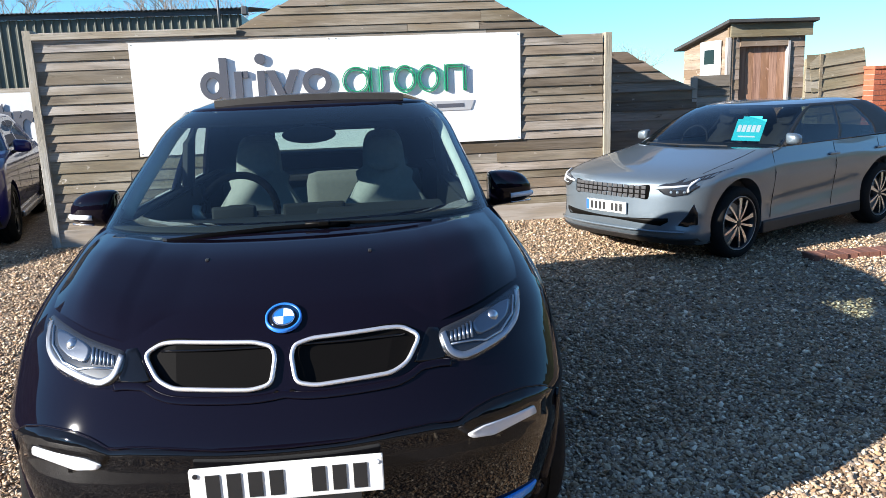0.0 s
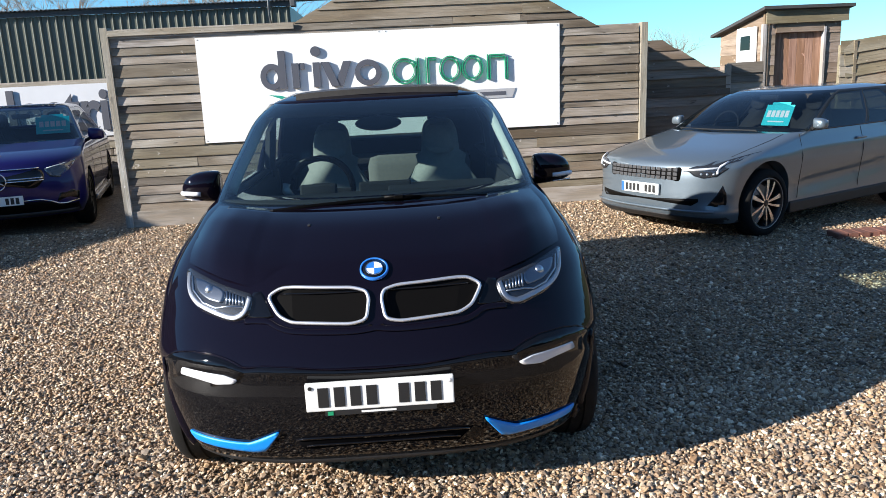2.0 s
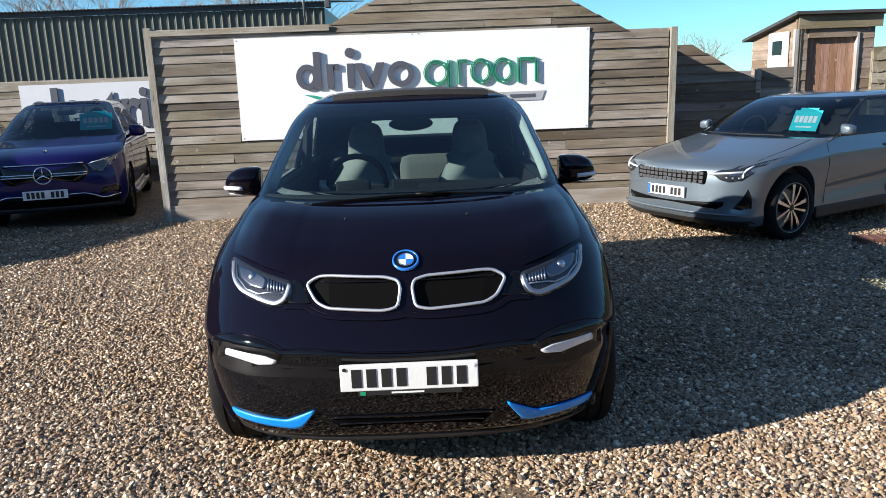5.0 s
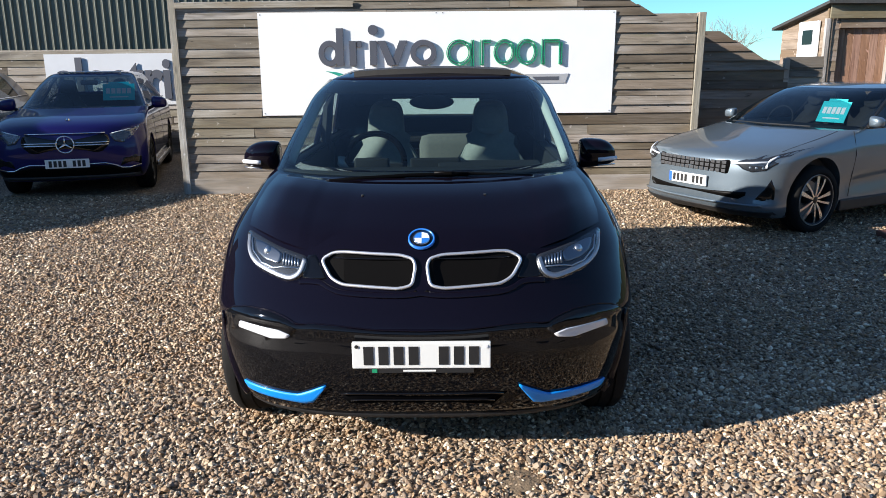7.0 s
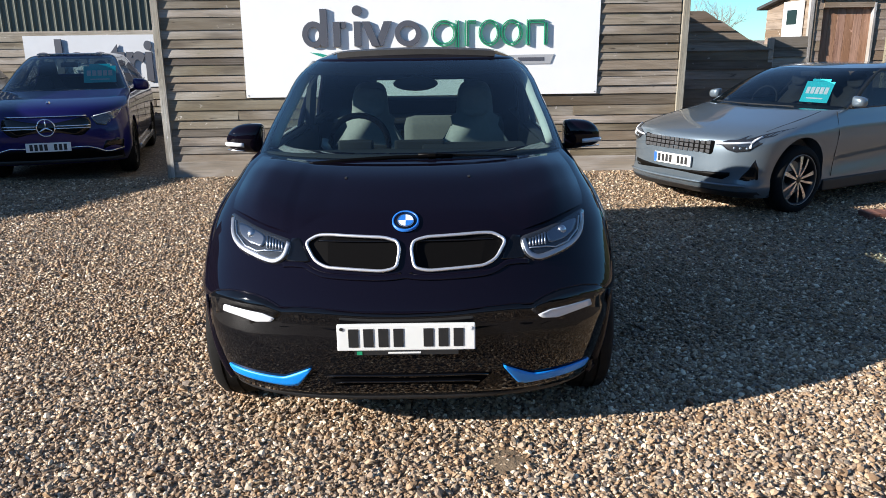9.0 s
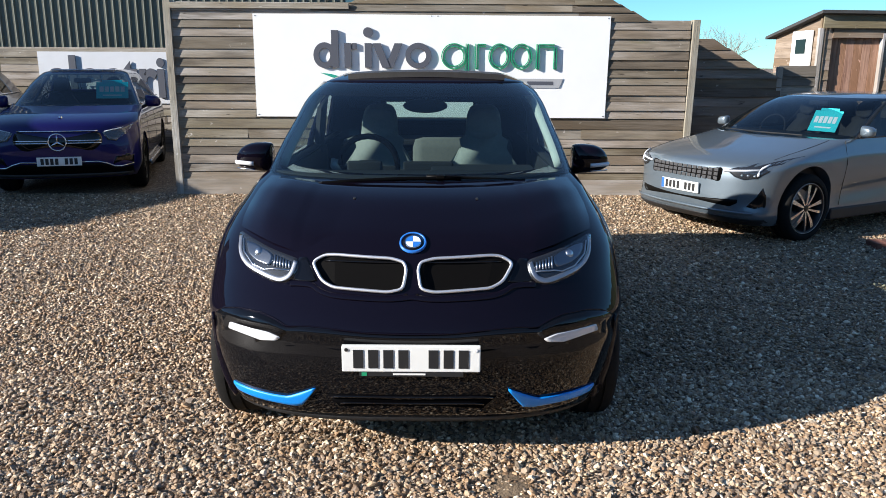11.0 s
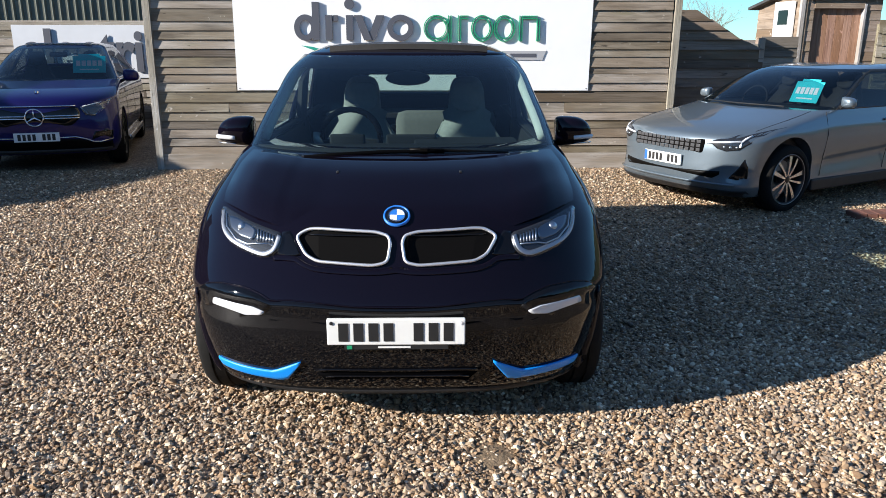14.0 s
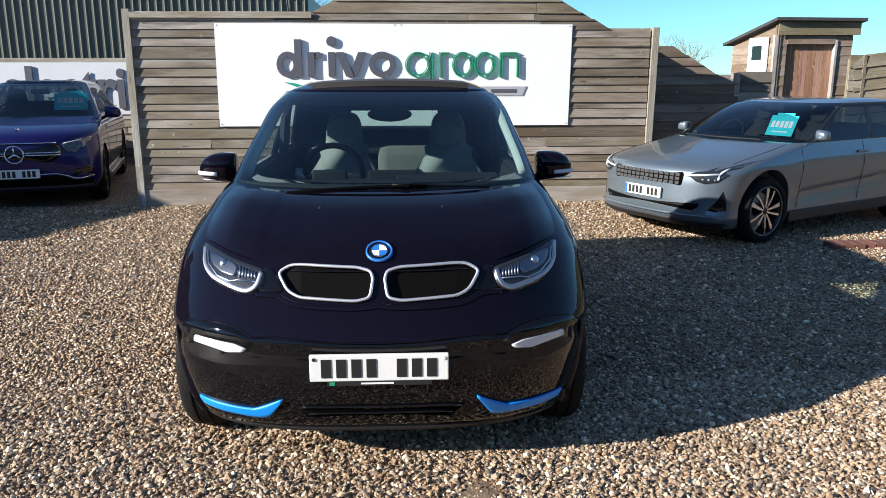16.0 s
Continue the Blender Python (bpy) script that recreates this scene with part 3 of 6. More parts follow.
def greenhouse(parent, shell, front_angle, side_spans, paint, roof_mat, glass, side_glass, first=0, rear=(0.2, 0.8), top_row=None, rear_first=4, side_first=1, side_top=None, rear_top=None, pillar_mat=None):
    """Cabin above the belt: windscreen, side windows, rear window, and the pillars and roof that are left."""
    arc, side = shell.arc, shell.side
    half = arc // 2
    n_rows = len(shell.rows) - 1
    top = n_rows if top_row is None else top_row
    m = 2 * arc // 2 + arc // 2 + 2 * side  # points round
    r0 = arc + 1 + side - 1
    rear_n = half + 1

    def zone(i, k):
        if first <= i < top and k < arc and abs(-1 + 2 * (k + 0.5) / arc) < front_angle:
            return "windscreen"
        if side_first <= i < (side_top or top):
            for s, (u0, u1) in enumerate(side_spans):
                if arc <= k < arc + side and u0 <= (k - arc + 0.5) / side < u1:
                    return "window_a%d" % s
                j = k - (r0 + rear_n - 1)
                if 0 <= j < side and u0 <= 1 - (j + 0.5) / side < u1:
                    return "window_b%d" % s
            j = k - (r0)
            if rear_first <= i < (rear_top or top) and 0 <= j < rear_n - 1 and rear[0] <= (j + 0.5) / (rear_n - 1) < rear[1]:
                return "rear"
        return "frame" if i >= top or pillar_mat is None else "pillars"

    names = ["frame", "pillars", "windscreen", "rear"] + ["window_%s%d" % (c, s) for s in range(len(side_spans)) for c in "ab"]
    made = {}
    for name in names:
        bm = shell.loft(closed=False, keep=lambda i, k: zone(i, k) == name)
        bmesh.ops.delete(bm, geom=[v for v in bm.verts if not v.link_faces], context="VERTS")
        if not bm.faces:
            bm.free()
            continue
        if name == "frame":
            rim = shell.outline(shell.rows[-1])
            bm.verts.ensure_lookup_table()
            last = [min(bm.verts, key=lambda v: (v.co - Vector(p)).length) for p in rim]
            ring = [v for i, v in enumerate(last) if v is not last[i - 1]]
            mid = sum((v.co for v in ring), Vector()) / len(ring)
            for u in (0.75, 0.5, 0.25):
                inner = [bm.verts.new(mid.lerp(v.co, u / (u + 0.25)) + Vector((0, 0, 0.006))) for v in ring]
                for i in range(len(ring)):
                    bm.faces.new((ring[i - 1], ring[i], inner[i], inner[i - 1]))
                ring = inner
            bm.faces.new(ring)
            ob = part("roof_frame", bm, paint, parent, "", True)
            if pillar_mat is None:
                thicken(ob)
            else:
                lining = bmesh.new()
                lining.faces.new([lining.verts.new((x * 0.97, y, z - 0.03)) for x, y, z in shell.outline(shell.rows[top])[::2]])
                part("headlining", lining, CABIN_DARK, parent)
        elif name == "pillars":
            ob = part("window_frame", bm, pillar_mat, parent, "black window surround", True)
            thicken(ob)
        else:
            kind = "windscreen" if name == "windscreen" else "rear_window" if name == "rear" else "side_window"
            ob = part(kind, bm, glass if name == "windscreen" else REAR_GLASS if name == "rear" else side_glass, parent, "clear glass" if kind == "windscreen" else "tinted glass", True)
            ob.visible_shadow = True
        made[name] = ob
    return made


def door_mirror(parent, x, y, z, s, paint, size=1.0, lamp=False):
    """A door mirror on its arm; s is the side."""
    bm = bmesh.new()
    bmesh.ops.create_icosphere(bm, subdivisions=3, radius=1)
    for v in bm.verts:
        c = v.co
        e = lambda q, p: math.copysign(abs(q) ** p, q)
        v.co = Vector((e(c.x, 0.62) * 0.103 * size, e(c.y, 0.8) * 0.085 * size, e(c.z, 0.55) * 0.078 * size * (1.0 - 0.20 * s * c.x) - 0.012 * s * c.x * size))
        if v.co.y > 0.05 * size:
            v.co.y = 0.05 * size
        v.co += Vector((x, y, z))
    mr = part("door_mirror", bm, paint, parent, "", True)
    part("mirror_glass", box(x - 0.085 * size, x + 0.085 * size, y + 0.05 * size, y + 0.054 * size, z - 0.05 * size, z + 0.05 * size), CHROME, mr, "mirror glass")
    part("mirror_arm", tube([(x - s * 0.08 * size, y + 0.01, z - 0.05 * size), (x - s * 0.15 * size, y + 0.03, z - 0.085 * size), (x - s * 0.24 * size, y + 0.05, z - 0.10 * size)], 0.022, 8, 0.028), TRIM_BLACK, mr)
    if lamp:
        part("indicator_lamp", tube([(x - s * 0.005, y - 0.082 * size, z - 0.028 * size), (x + s * 0.04, y - 0.076 * size, z - 0.030 * size), (x + s * 0.085 * size, y - 0.052 * size, z - 0.034 * size)], 0.008, 6), LAMP_WHITE, mr, "white side indicator")
    return mr


def wedge_mirror(parent, x, y, z, s, paint):
    """A wedge-shaped door mirror that narrows to its outer end, with a side indicator; s is the side."""
    ends = [(-0.098, 0.058, -0.070, 0.045), (-0.088, 0.074, -0.084, 0.070), (-0.04, 0.078, -0.082, 0.086), (0.02, 0.072, -0.074, 0.082), (0.065, 0.052, -0.063, 0.064), (0.092, 0.018, -0.050, 0.040), (0.099, -0.006, -0.038, 0.016)]
    bm, rows = bmesh.new(), []
    for k in range(25):
        u, hi, lo, deep = smoothed(ends, k / 24)
        c, h, ring = (hi + lo) / 2, (hi - lo) / 2, []
        for j in range(24):
            a = j * math.tau / 24
            e = lambda q, p: math.copysign(abs(q) ** p, q)
            yy = e(math.cos(a), 0.75) * deep
            ring.append(bm.verts.new((x + s * u, y + min(yy, 0.045), z + c + e(math.sin(a), 0.62) * h)))
        rows.append(ring)
    for p, q in zip(rows, rows[1:]):
        for j in range(24):
            bm.faces.new((p[j], p[(j + 1) % 24], q[(j + 1) % 24], q[j]))
    bm.faces.new(rows[0])
    bm.faces.new(rows[-1])
    mr = part("door_mirror", bm, paint, parent, "", True)
    part("mirror_glass", box(x - 0.075, x + 0.075, y + 0.046, y + 0.050, z - 0.058, z + 0.050), CHROME, mr, "mirror glass")
    part("mirror_arm", tube([(x - s * 0.06, y + 0.01, z - 0.07), (x - s * 0.12, y + 0.03, z - 0.085), (x - s * 0.21, y + 0.05, z - 0.10)], 0.020, 10, 0.028), TRIM_BLACK, mr, "", True)
    lamp = []
    for k in range(9):
        u, hi, lo, deep = smoothed(ends, 0.42 + 0.5 * k / 8)
        lamp.append((x + s * u, y - deep * 0.93 - 0.001, z + lo + (hi - lo) * 0.30))
    part("indicator_lamp", tube(lamp, 0.0125, 8), LAMP_WHITE, mr, "white side indicator", True)
    part("mirror_trim", tube([(px, py + 0.012, pz - 0.034) for px, py, pz in lamp], 0.004, 6), SATIN_SILVER, mr, "thin bright strip", True)
    return mr


def seat(parent, x, y, z, grey, dark, size=1.0, accent=None):
    """A car seat's back with its headrest, bolsters and middle panel, and the cushion below."""
    prof = [(0.19, 0.0), (0.262, 0.10), (0.270, 0.26), (0.236, 0.36), (0.170, 0.46), (0.122, 0.545), (0.110, 0.63), (0.104, 0.70), (0.080, 0.752), (0.04, 0.768)]
    pts = [tuple(v * size for v in smoothed(prof, k / 22)) for k in range(23)]
    outline = pts + [(-a, b) for a, b in pts[::-1]]
    bm = prism(outline, -0.06, 0.06)
    bmesh.ops.bevel(bm, geom=[e for e in bm.edges if abs(e.verts[0].co.y - e.verts[1].co.y) < 1e-6], offset=0.03, segments=3, affect="EDGES", profile=0.6)
    for v in bm.verts:
        v.co.y += -abs(v.co.x) * 0.18 + v.co.z * 0.22
    back = part("seat", bm, grey, parent, "grey cloth seat", True)
    back.location = (x, y, z)

    def pad(name, pts, y0, y1, mat, label, soft):
        p = prism(rounded([(px * size, pz * size) for px, pz in pts], 0.05, 6), y0, y1)
        bmesh.ops.bevel(p, geom=[e for e in p.edges if abs(e.verts[0].co.y - e.verts[1].co.y) < 1e-6], offset=soft, segments=3, affect="EDGES", profile=0.6)
        for v in p.verts:
            v.co.y += v.co.z * 0.22
        part(name, p, mat, back, label, True)

    pad("headrest", [(-0.104, 0.625), (-0.066, 0.565), (0.066, 0.565), (0.104, 0.625), (0.092, 0.738), (-0.092, 0.738)], -0.125, -0.05, dark, "rounded headrest", 0.028)
    pad("seat_panel", [(-0.16, 0.06), (0.16, 0.06), (0.165, 0.30), (0.11, 0.40), (-0.11, 0.40), (-0.165, 0.30)], -0.078, -0.05, grey, "", 0.010)
    if accent:
        part("accent_line", tube([((-0.065 + 0.0325 * k) * size, -0.075 + 0.545 * 0.22, (0.552 - 0.008 * (k in (1, 2, 3))) * size) for k in range(5)], 0.006, 6), accent, back, "bright blue piping")
    part("cushion", box(-0.25 * size, 0.25 * size, -0.5, 0.02, -0.12, 0.03, 0.05), grey, back, "", True)
    return back


# ---------------------------------------------------------------- the black electric hatchback
# level: z, front y, corner depth, half width, corner power, rear y
HATCH_BODY = [
    (0.245, 0.155, 0.44, 0.780, 3.0, 3.80),
    (0.30, 0.09, 0.44, 0.805, 2.9, 3.90),
    (0.42, 0.035, 0.45, 0.838, 2.6, 3.98),
    (0.55, 0.012, 0.46, 0.870, 2.4, 4.00),
    (0.625, 0.022, 0.48, 0.888, 2.35, 4.00),
    (0.662, 0.008, 0.49, 0.898, 2.25, 4.00),
    (0.70, 0.022, 0.50, 0.900, 2.3, 4.00),
    (0.80, 0.08, 0.54, 0.900, 2.3, 3.98),
    (0.90, 0.145, 0.58, 0.890, 2.3, 3.95),
    (0.98, 0.22, 0.61, 0.863, 2.2, 3.92),
    (1.05, 0.36, 0.59, 0.83, 2.08, 3.90),
    (1.11, 0.52, 0.53, 0.80, 2.0, 3.86),
    (1.145, 0.72, 0.47, 0.775, 2.0, 3.84),
]
HATCH_CABIN = [
    (1.14, 0.72, 0.47, 0.775, 2.2, 3.84),
    (1.25, 0.97, 0.50, 0.760, 2.3, 3.76),
    (1.36, 1.25, 0.51, 0.735, 2.4, 3.66),
    (1.475, 1.56, 0.50, 0.705, 2.6, 3.56),
    (1.560, 1.84, 0.44, 0.630, 2.7, 3.46),
    (1.612, 2.10, 0.38, 0.52, 2.7, 3.30),
]


# ---------------------------------------------------------------- ground
def rise(y):
    """The yard lies a little higher towards the camera's end."""
    return float(np.interp(y, (2.0, 7.0), (0.065, 0.0)))


def build_ground():
    bm = bmesh.new()
    rows = []
    for y in (-600, 2.0, 7.0, 600):
        rows.append([bm.verts.new((x, y, rise(y))) for x in (-600, 600)])
    for p, q in zip(rows, rows[1:]):
        bm.faces.new((p[0], p[1], q[1], q[0]))
    g = finish("ground", bm, GROUND)
    tagged(g, "buff and brown loose gravel yard", "gravel", kind="structure")


def build_soil():
    """A small bare patch where the stones have been kicked away."""
    rng = random.Random(8)
    bm = bmesh.new()
    mid, rings = bm.verts.new((0, 0, 0.007)), []
    for u in (0.4, 0.75, 1.0):
        rings.append([bm.verts.new((0.10 * u * math.cos(a) * k, 0.13 * u * math.sin(a) * k, 0.0065 * (1 - u) + 0.001 + rng.uniform(0, 0.003) * (u < 1))) for a, k in [(j * math.tau / 24, 1 + rng.uniform(-0.14, 0.14)) for j in range(24)]])
    for j in range(24):
        bm.faces.new((mid, rings[0][j - 1], rings[0][j]))
        for p, q in zip(rings, rings[1:]):
            bm.faces.new((p[j - 1], q[j - 1], q[j], p[j]))
    ob = finish("soil_patch", bm, SOIL, smooth=True)
    ob.location = (0.37, 1.84, 0.065)
    tagged(ob, "bare brown soil showing through the gravel", "soil", kind="stuff")


def build_surround():
    """Unseen hedges added to the sides and behind the camera to block low sky."""
    rng = random.Random(31)
    for name, x0, y0, x1, y1, h in (("unseen_hedge_behind", -40, -17, 40, -17, 5.0), ("unseen_hedge_left", -34, -17, -34, 40, 5.5), ("unseen_hedge_right", 34, -17, 34, 40, 5.0)):
        bm = bmesh.new()
        n = 60
        rows = []
        for k in range(n + 1):
            u = k / n
            x, y = x0 + (x1 - x0) * u, y0 + (y1 - y0) * u
            dx, dy = (0, 1) if y0 == y1 else (1, 0)
            top = h + rng.uniform(-0.7, 0.7)
            rows.append([bm.verts.new((x + dx * o + rng.uniform(-0.2, 0.2), y + dy * o + rng.uniform(-0.2, 0.2), z)) for o, z in ((-1.2, 0), (-1.3, top * 0.5), (-0.7, top * 0.9), (0, top), (0.7, top * 0.9), (1.3, top * 0.5), (1.2, 0))])
        for p, q in zip(rows, rows[1:]):
            for i in range(6):
                bm.faces.new((p[i], p[i + 1], q[i + 1], q[i]))
        tagged(finish(name, bm, LEAF), "tall dark hedge out of view, added to block the low sky", "hedge", kind="structure")


def build_pebbles(name, count, x0, x1, y0, y1, size, seed, keep_out, near=False):
    """Loose flint stones scattered over the yard, as one mesh."""
    rng = np.random.default_rng(seed)
    x, y = rng.uniform(x0, x1, count), rng.uniform(y0, y1, count)
    ok = np.ones(count, bool)
    for a, b, c, d in keep_out:
        ok &= ~((x > a) & (x < b) & (y > c) & (y < d))
    bare = ((x - 0.37) / 0.09) ** 2 + ((y - 1.84) / 0.12) ** 2 + rng.normal(0, 0.25, count) < 1   # stones kicked away
    ok &= ~(bare & (rng.random(count) < 0.7))
    x, y = x[ok], y[ok]
    n = len(x)
    if near:
        bm = bmesh.new()
        bmesh.ops.create_icosphere(bm, subdivisions=1, radius=1)
        bm.verts.ensure_lookup_table()
        base, tri = np.array([v.co for v in bm.verts]), np.array([[v.index for v in f.verts] for f in bm.faces])
        bm.free()
    else:
        base = np.array([(1, 0, 0), (0.25, 0.9, 0.1), (-0.75, 0.6, -0.1), (-0.85, -0.5, 0.1), (0.2, -0.95, -0.05), (0.1, 0.05, 0.8), (-0.05, 0, -0.7)])
        tri = np.array([(5, 0, 1), (5, 1, 2), (5, 2, 3), (5, 3, 4), (5, 4, 0), (6, 1, 0), (6, 2, 1), (6, 3, 2), (6, 4, 3), (6, 0, 4)])
    k = len(base)
    pts = base[None] * (1 + rng.normal(0, 0.08, (n, k, 1))) + rng.normal(0, 0.11, (n, k, 3))
    r = size * rng.lognormal(-0.06, 0.27, n)
    pts *= r[:, None, None] * np.stack([np.ones(n), rng.uniform(0.6, 1, n), rng.uniform(0.42, 0.72, n)], -1)[:, None, :]
    a, tx, ty = rng.uniform(0, 6.28, n), rng.normal(0, 0.34, n), rng.normal(0, 0.34, n)
    pts[..., 2] += pts[..., 0] * tx[:, None] + pts[..., 1] * ty[:, None]
    c, s = np.cos(a)[:, None], np.sin(a)[:, None]
    px, py = pts[..., 0] * c - pts[..., 1] * s, pts[..., 0] * s + pts[..., 1] * c
    pts = np.stack([px + x[:, None], py + y[:, None], pts[..., 2] + (r * 0.18 + rng.uniform(-0.3, 0.6, n) * r + np.interp(y, (2.0, 7.0), (0.065, 0.0)))[:, None]], -1)
    faces = (tri[None] + k * np.arange(n)[:, None, None]).reshape(-1, 3)
    me = bpy.data.meshes.new(name)
    me.vertices.add(n * k)
    me.vertices.foreach_set("co", pts.reshape(-1).astype(np.float32))
    me.loops.add(len(faces) * 3)
    me.loops.foreach_set("vertex_index", faces.reshape(-1).astype(np.int32))
    me.polygons.add(len(faces))
    me.polygons.foreach_set("loop_start", np.arange(0, len(faces) * 3, 3, dtype=np.int32))
    if near:
        me.polygons.foreach_set("use_smooth", np.zeros(len(faces), bool))
    me.update(calc_edges=True)
    me.validate()
    me.materials.append(PEBBLE)
    ob = new(name, me)
    return tagged(ob, "loose buff, brown and grey flint gravel stones", "gravel", kind="stuff")


# ---------------------------------------------------------------- board walls
def board_bm(x0, x1, z, h, y, thick, top_l=None, top_r=None, lean=0.0):
    """One feather-edged board: thick at its foot, thin at its head. top_l and top_r cut its ends to a slope."""
    bm = bmesh.new()
    xa, xb = (x0 if top_l is None else top_l), (x1 if top_r is None else top_r)
    p = [(x0, y - thick, z), (x1, y - thick + lean, z), (x1, y, z), (x0, y, z), (xa, y - 0.008, z + h), (xb, y - 0.008 + lean, z + h), (xb, y, z + h), (xa, y, z + h)]
    v = [bm.verts.new(q) for q in p]
    for f in ((0, 1, 5, 4), (1, 2, 6, 5), (2, 3, 7, 6), (3, 0, 4, 7), (4, 5, 6, 7), (3, 2, 1, 0)):
        try:
            bm.faces.new([v[i] for i in f])
        except ValueError:
            pass
    return bm


def boarded(parent, mat, y, rows, edge_l, edge_r, rng, thick=0.030, joint=0.7, lap=0.018, change=None):
    """Rows of boards between two edges that may slope: edge(z) gives x."""
    for z, h in rows:
        a0, b0, a1, b1 = edge_l(z + 1e-4), edge_r(z + 1e-4), edge_l(z + h - 1e-4), edge_r(z + h - 1e-4)
        if b0 - a0 < 0.05:
            continue
        cuts = [0.0, 1.0]
        if rng.random() < joint and b0 - a0 > 1.5:
            cuts = [0.0, rng.uniform(0.12, 0.45), rng.uniform(0.55, 0.9), 1.0] if b0 - a0 > 4 and rng.random() < 0.5 else [0.0, rng.uniform(0.1, 0.9), 1.0]
        if change:                                     # browner boards beyond a joint
            c = (rng.uniform(*change[1]) - a0) / (b0 - a0)
            cuts = [0.0] + [k for k in cuts[1:-1] if k < c - 0.1] + ([c] if 0.05 < c < 0.95 else []) + [1.0]
        for c0, c1 in zip(cuts, cuts[1:]):
            xl = a0 if c0 == 0 else a0 + (b0 - a0) * c0 + 0.002
            xr = b0 if c1 == 1 else a0 + (b0 - a0) * c1 - 0.002
            tl = a1 if c0 == 0 else xl
            tr = b1 if c1 == 1 else xr
            if tr < tl + 0.01:
                tl = tr = (tl + tr) / 2
                tl -= 0.005
                tr += 0.005
            t = thick * rng.uniform(0.75, 1.15)
            part("board", board_bm(xl, xr, z + rng.uniform(-0.004, 0.004), h + lap, y, t, tl, tr, rng.uniform(-0.005, 0.005)), change[0] if change and (xl + xr) / 2 > change[1][0] else mat, parent)


def build_main_wall():
    rng = random.Random(4)
    Y = 9.12
    wall = thing("wall_main", pose(0, 0, 0), "weathered grey-brown feather-edge boarded gable wall", "wooden wall", kind="structure")
    low_l, low_r, flat0, flat1, peak = 2.40, 2.20, 0.57, 1.02, 3.14
    part("backing", prism([(-3.26, 0.0), (3.33, 0.0), (3.33, 2.12), (2.78, 2.15), (1.0, 3.05), (0.6, 3.05), (-0.95, 2.33), (-3.26, 2.33)], Y + 0.006, Y + 0.10), POST_WOOD, wall, "dark timber framing behind the boards")
    edge_l = lambda z: -3.195 if z <= low_l else -0.98 + (z - low_l) * (flat0 + 0.98) / (peak - low_l)
    edge_r = lambda z: 3.32 if z <= low_r else 2.80 - (z - low_r) * (2.80 - flat1) / (peak - low_r)
    part("gravel_board", box(-3.195, 3.32, Y - 0.035, Y + 0.004, 0.0, 0.20, 0.004), POST_WOOD, wall, "wide grey base board")
    rows = []
    for za, zb, count in ((0.20, low_r, 18), (low_r, low_l, 2), (low_l, peak, 6)):
        marks = [za] + [za + (zb - za) * (i + rng.uniform(-0.22, 0.22)) / count for i in range(1, count)] + [zb]
        rows += [(p, q - p) for p, q in zip(marks, marks[1:])]
    boarded(wall, FENCE_WOOD, Y, [r for r in rows if r[0] < low_l - 0.01], edge_l, edge_r, rng, change=(BROWN_FENCE, (1.1, 2.1)))
    boarded(wall, BROWN_FENCE, Y, [r for r in rows if r[0] >= low_l - 0.01], edge_l, edge_r, rng)
    part("top_rail", box(-3.195, -0.98, Y - 0.06, Y - 0.036, 2.335, 2.405, 0.003), POST_WOOD, wall, "pale capping rail")
    part("post", box(-3.285, -3.195, Y - 0.055, Y + 0.10, 0.0, 2.44, 0.004), POST_UPRIGHT, wall, "square pale grey post")
    lean = box(3.315, 3.40, Y - 0.06, Y + 0.10, 0.0, 2.23, 0.004)
    for v in lean.verts:
        v.co.x += v.co.z * 0.012
    part("post", lean, POST_UPRIGHT, wall, "square pale grey post")
    part("side_wall", box(-3.30, -3.26, Y + 0.10, 13.9, 0.0, 2.1), FENCE_WOOD, wall)
    # fence set back behind the right post, with a top that slopes down
    back = thing("wall_set_back", pose(0, 0, 0), "boarded fence with a sloping top, coloured darker for shade", "wooden fence", kind="structure")
    Y2 = 9.66
    rows = [(0.02 + 0.124 * i, 0.124) for i in range(16)]
    end = lambda z: 4.78 if z < 1.60 else 4.52 - (z - 1.60) * 1.72
    boarded(back, SHADED_FENCE, Y2, rows, lambda z: 3.2, end, rng, joint=0)
    part("post", box(4.72, 4.79, Y2 - 0.02, Y2 + 0.05, 0, 1.66, 0.004), POST_UPRIGHT, back)
    boarded(back, FENCE_WOOD, Y2 + 0.06, [(0.02 + 0.126 * i, 0.126) for i in range(13)], lambda z: 4.76, lambda z: 5.27, rng, joint=0)
    part("backing", box(3.2, 5.27, Y2 + 0.07, Y2 + 0.12, 0, 1.58), POST_WOOD, back)


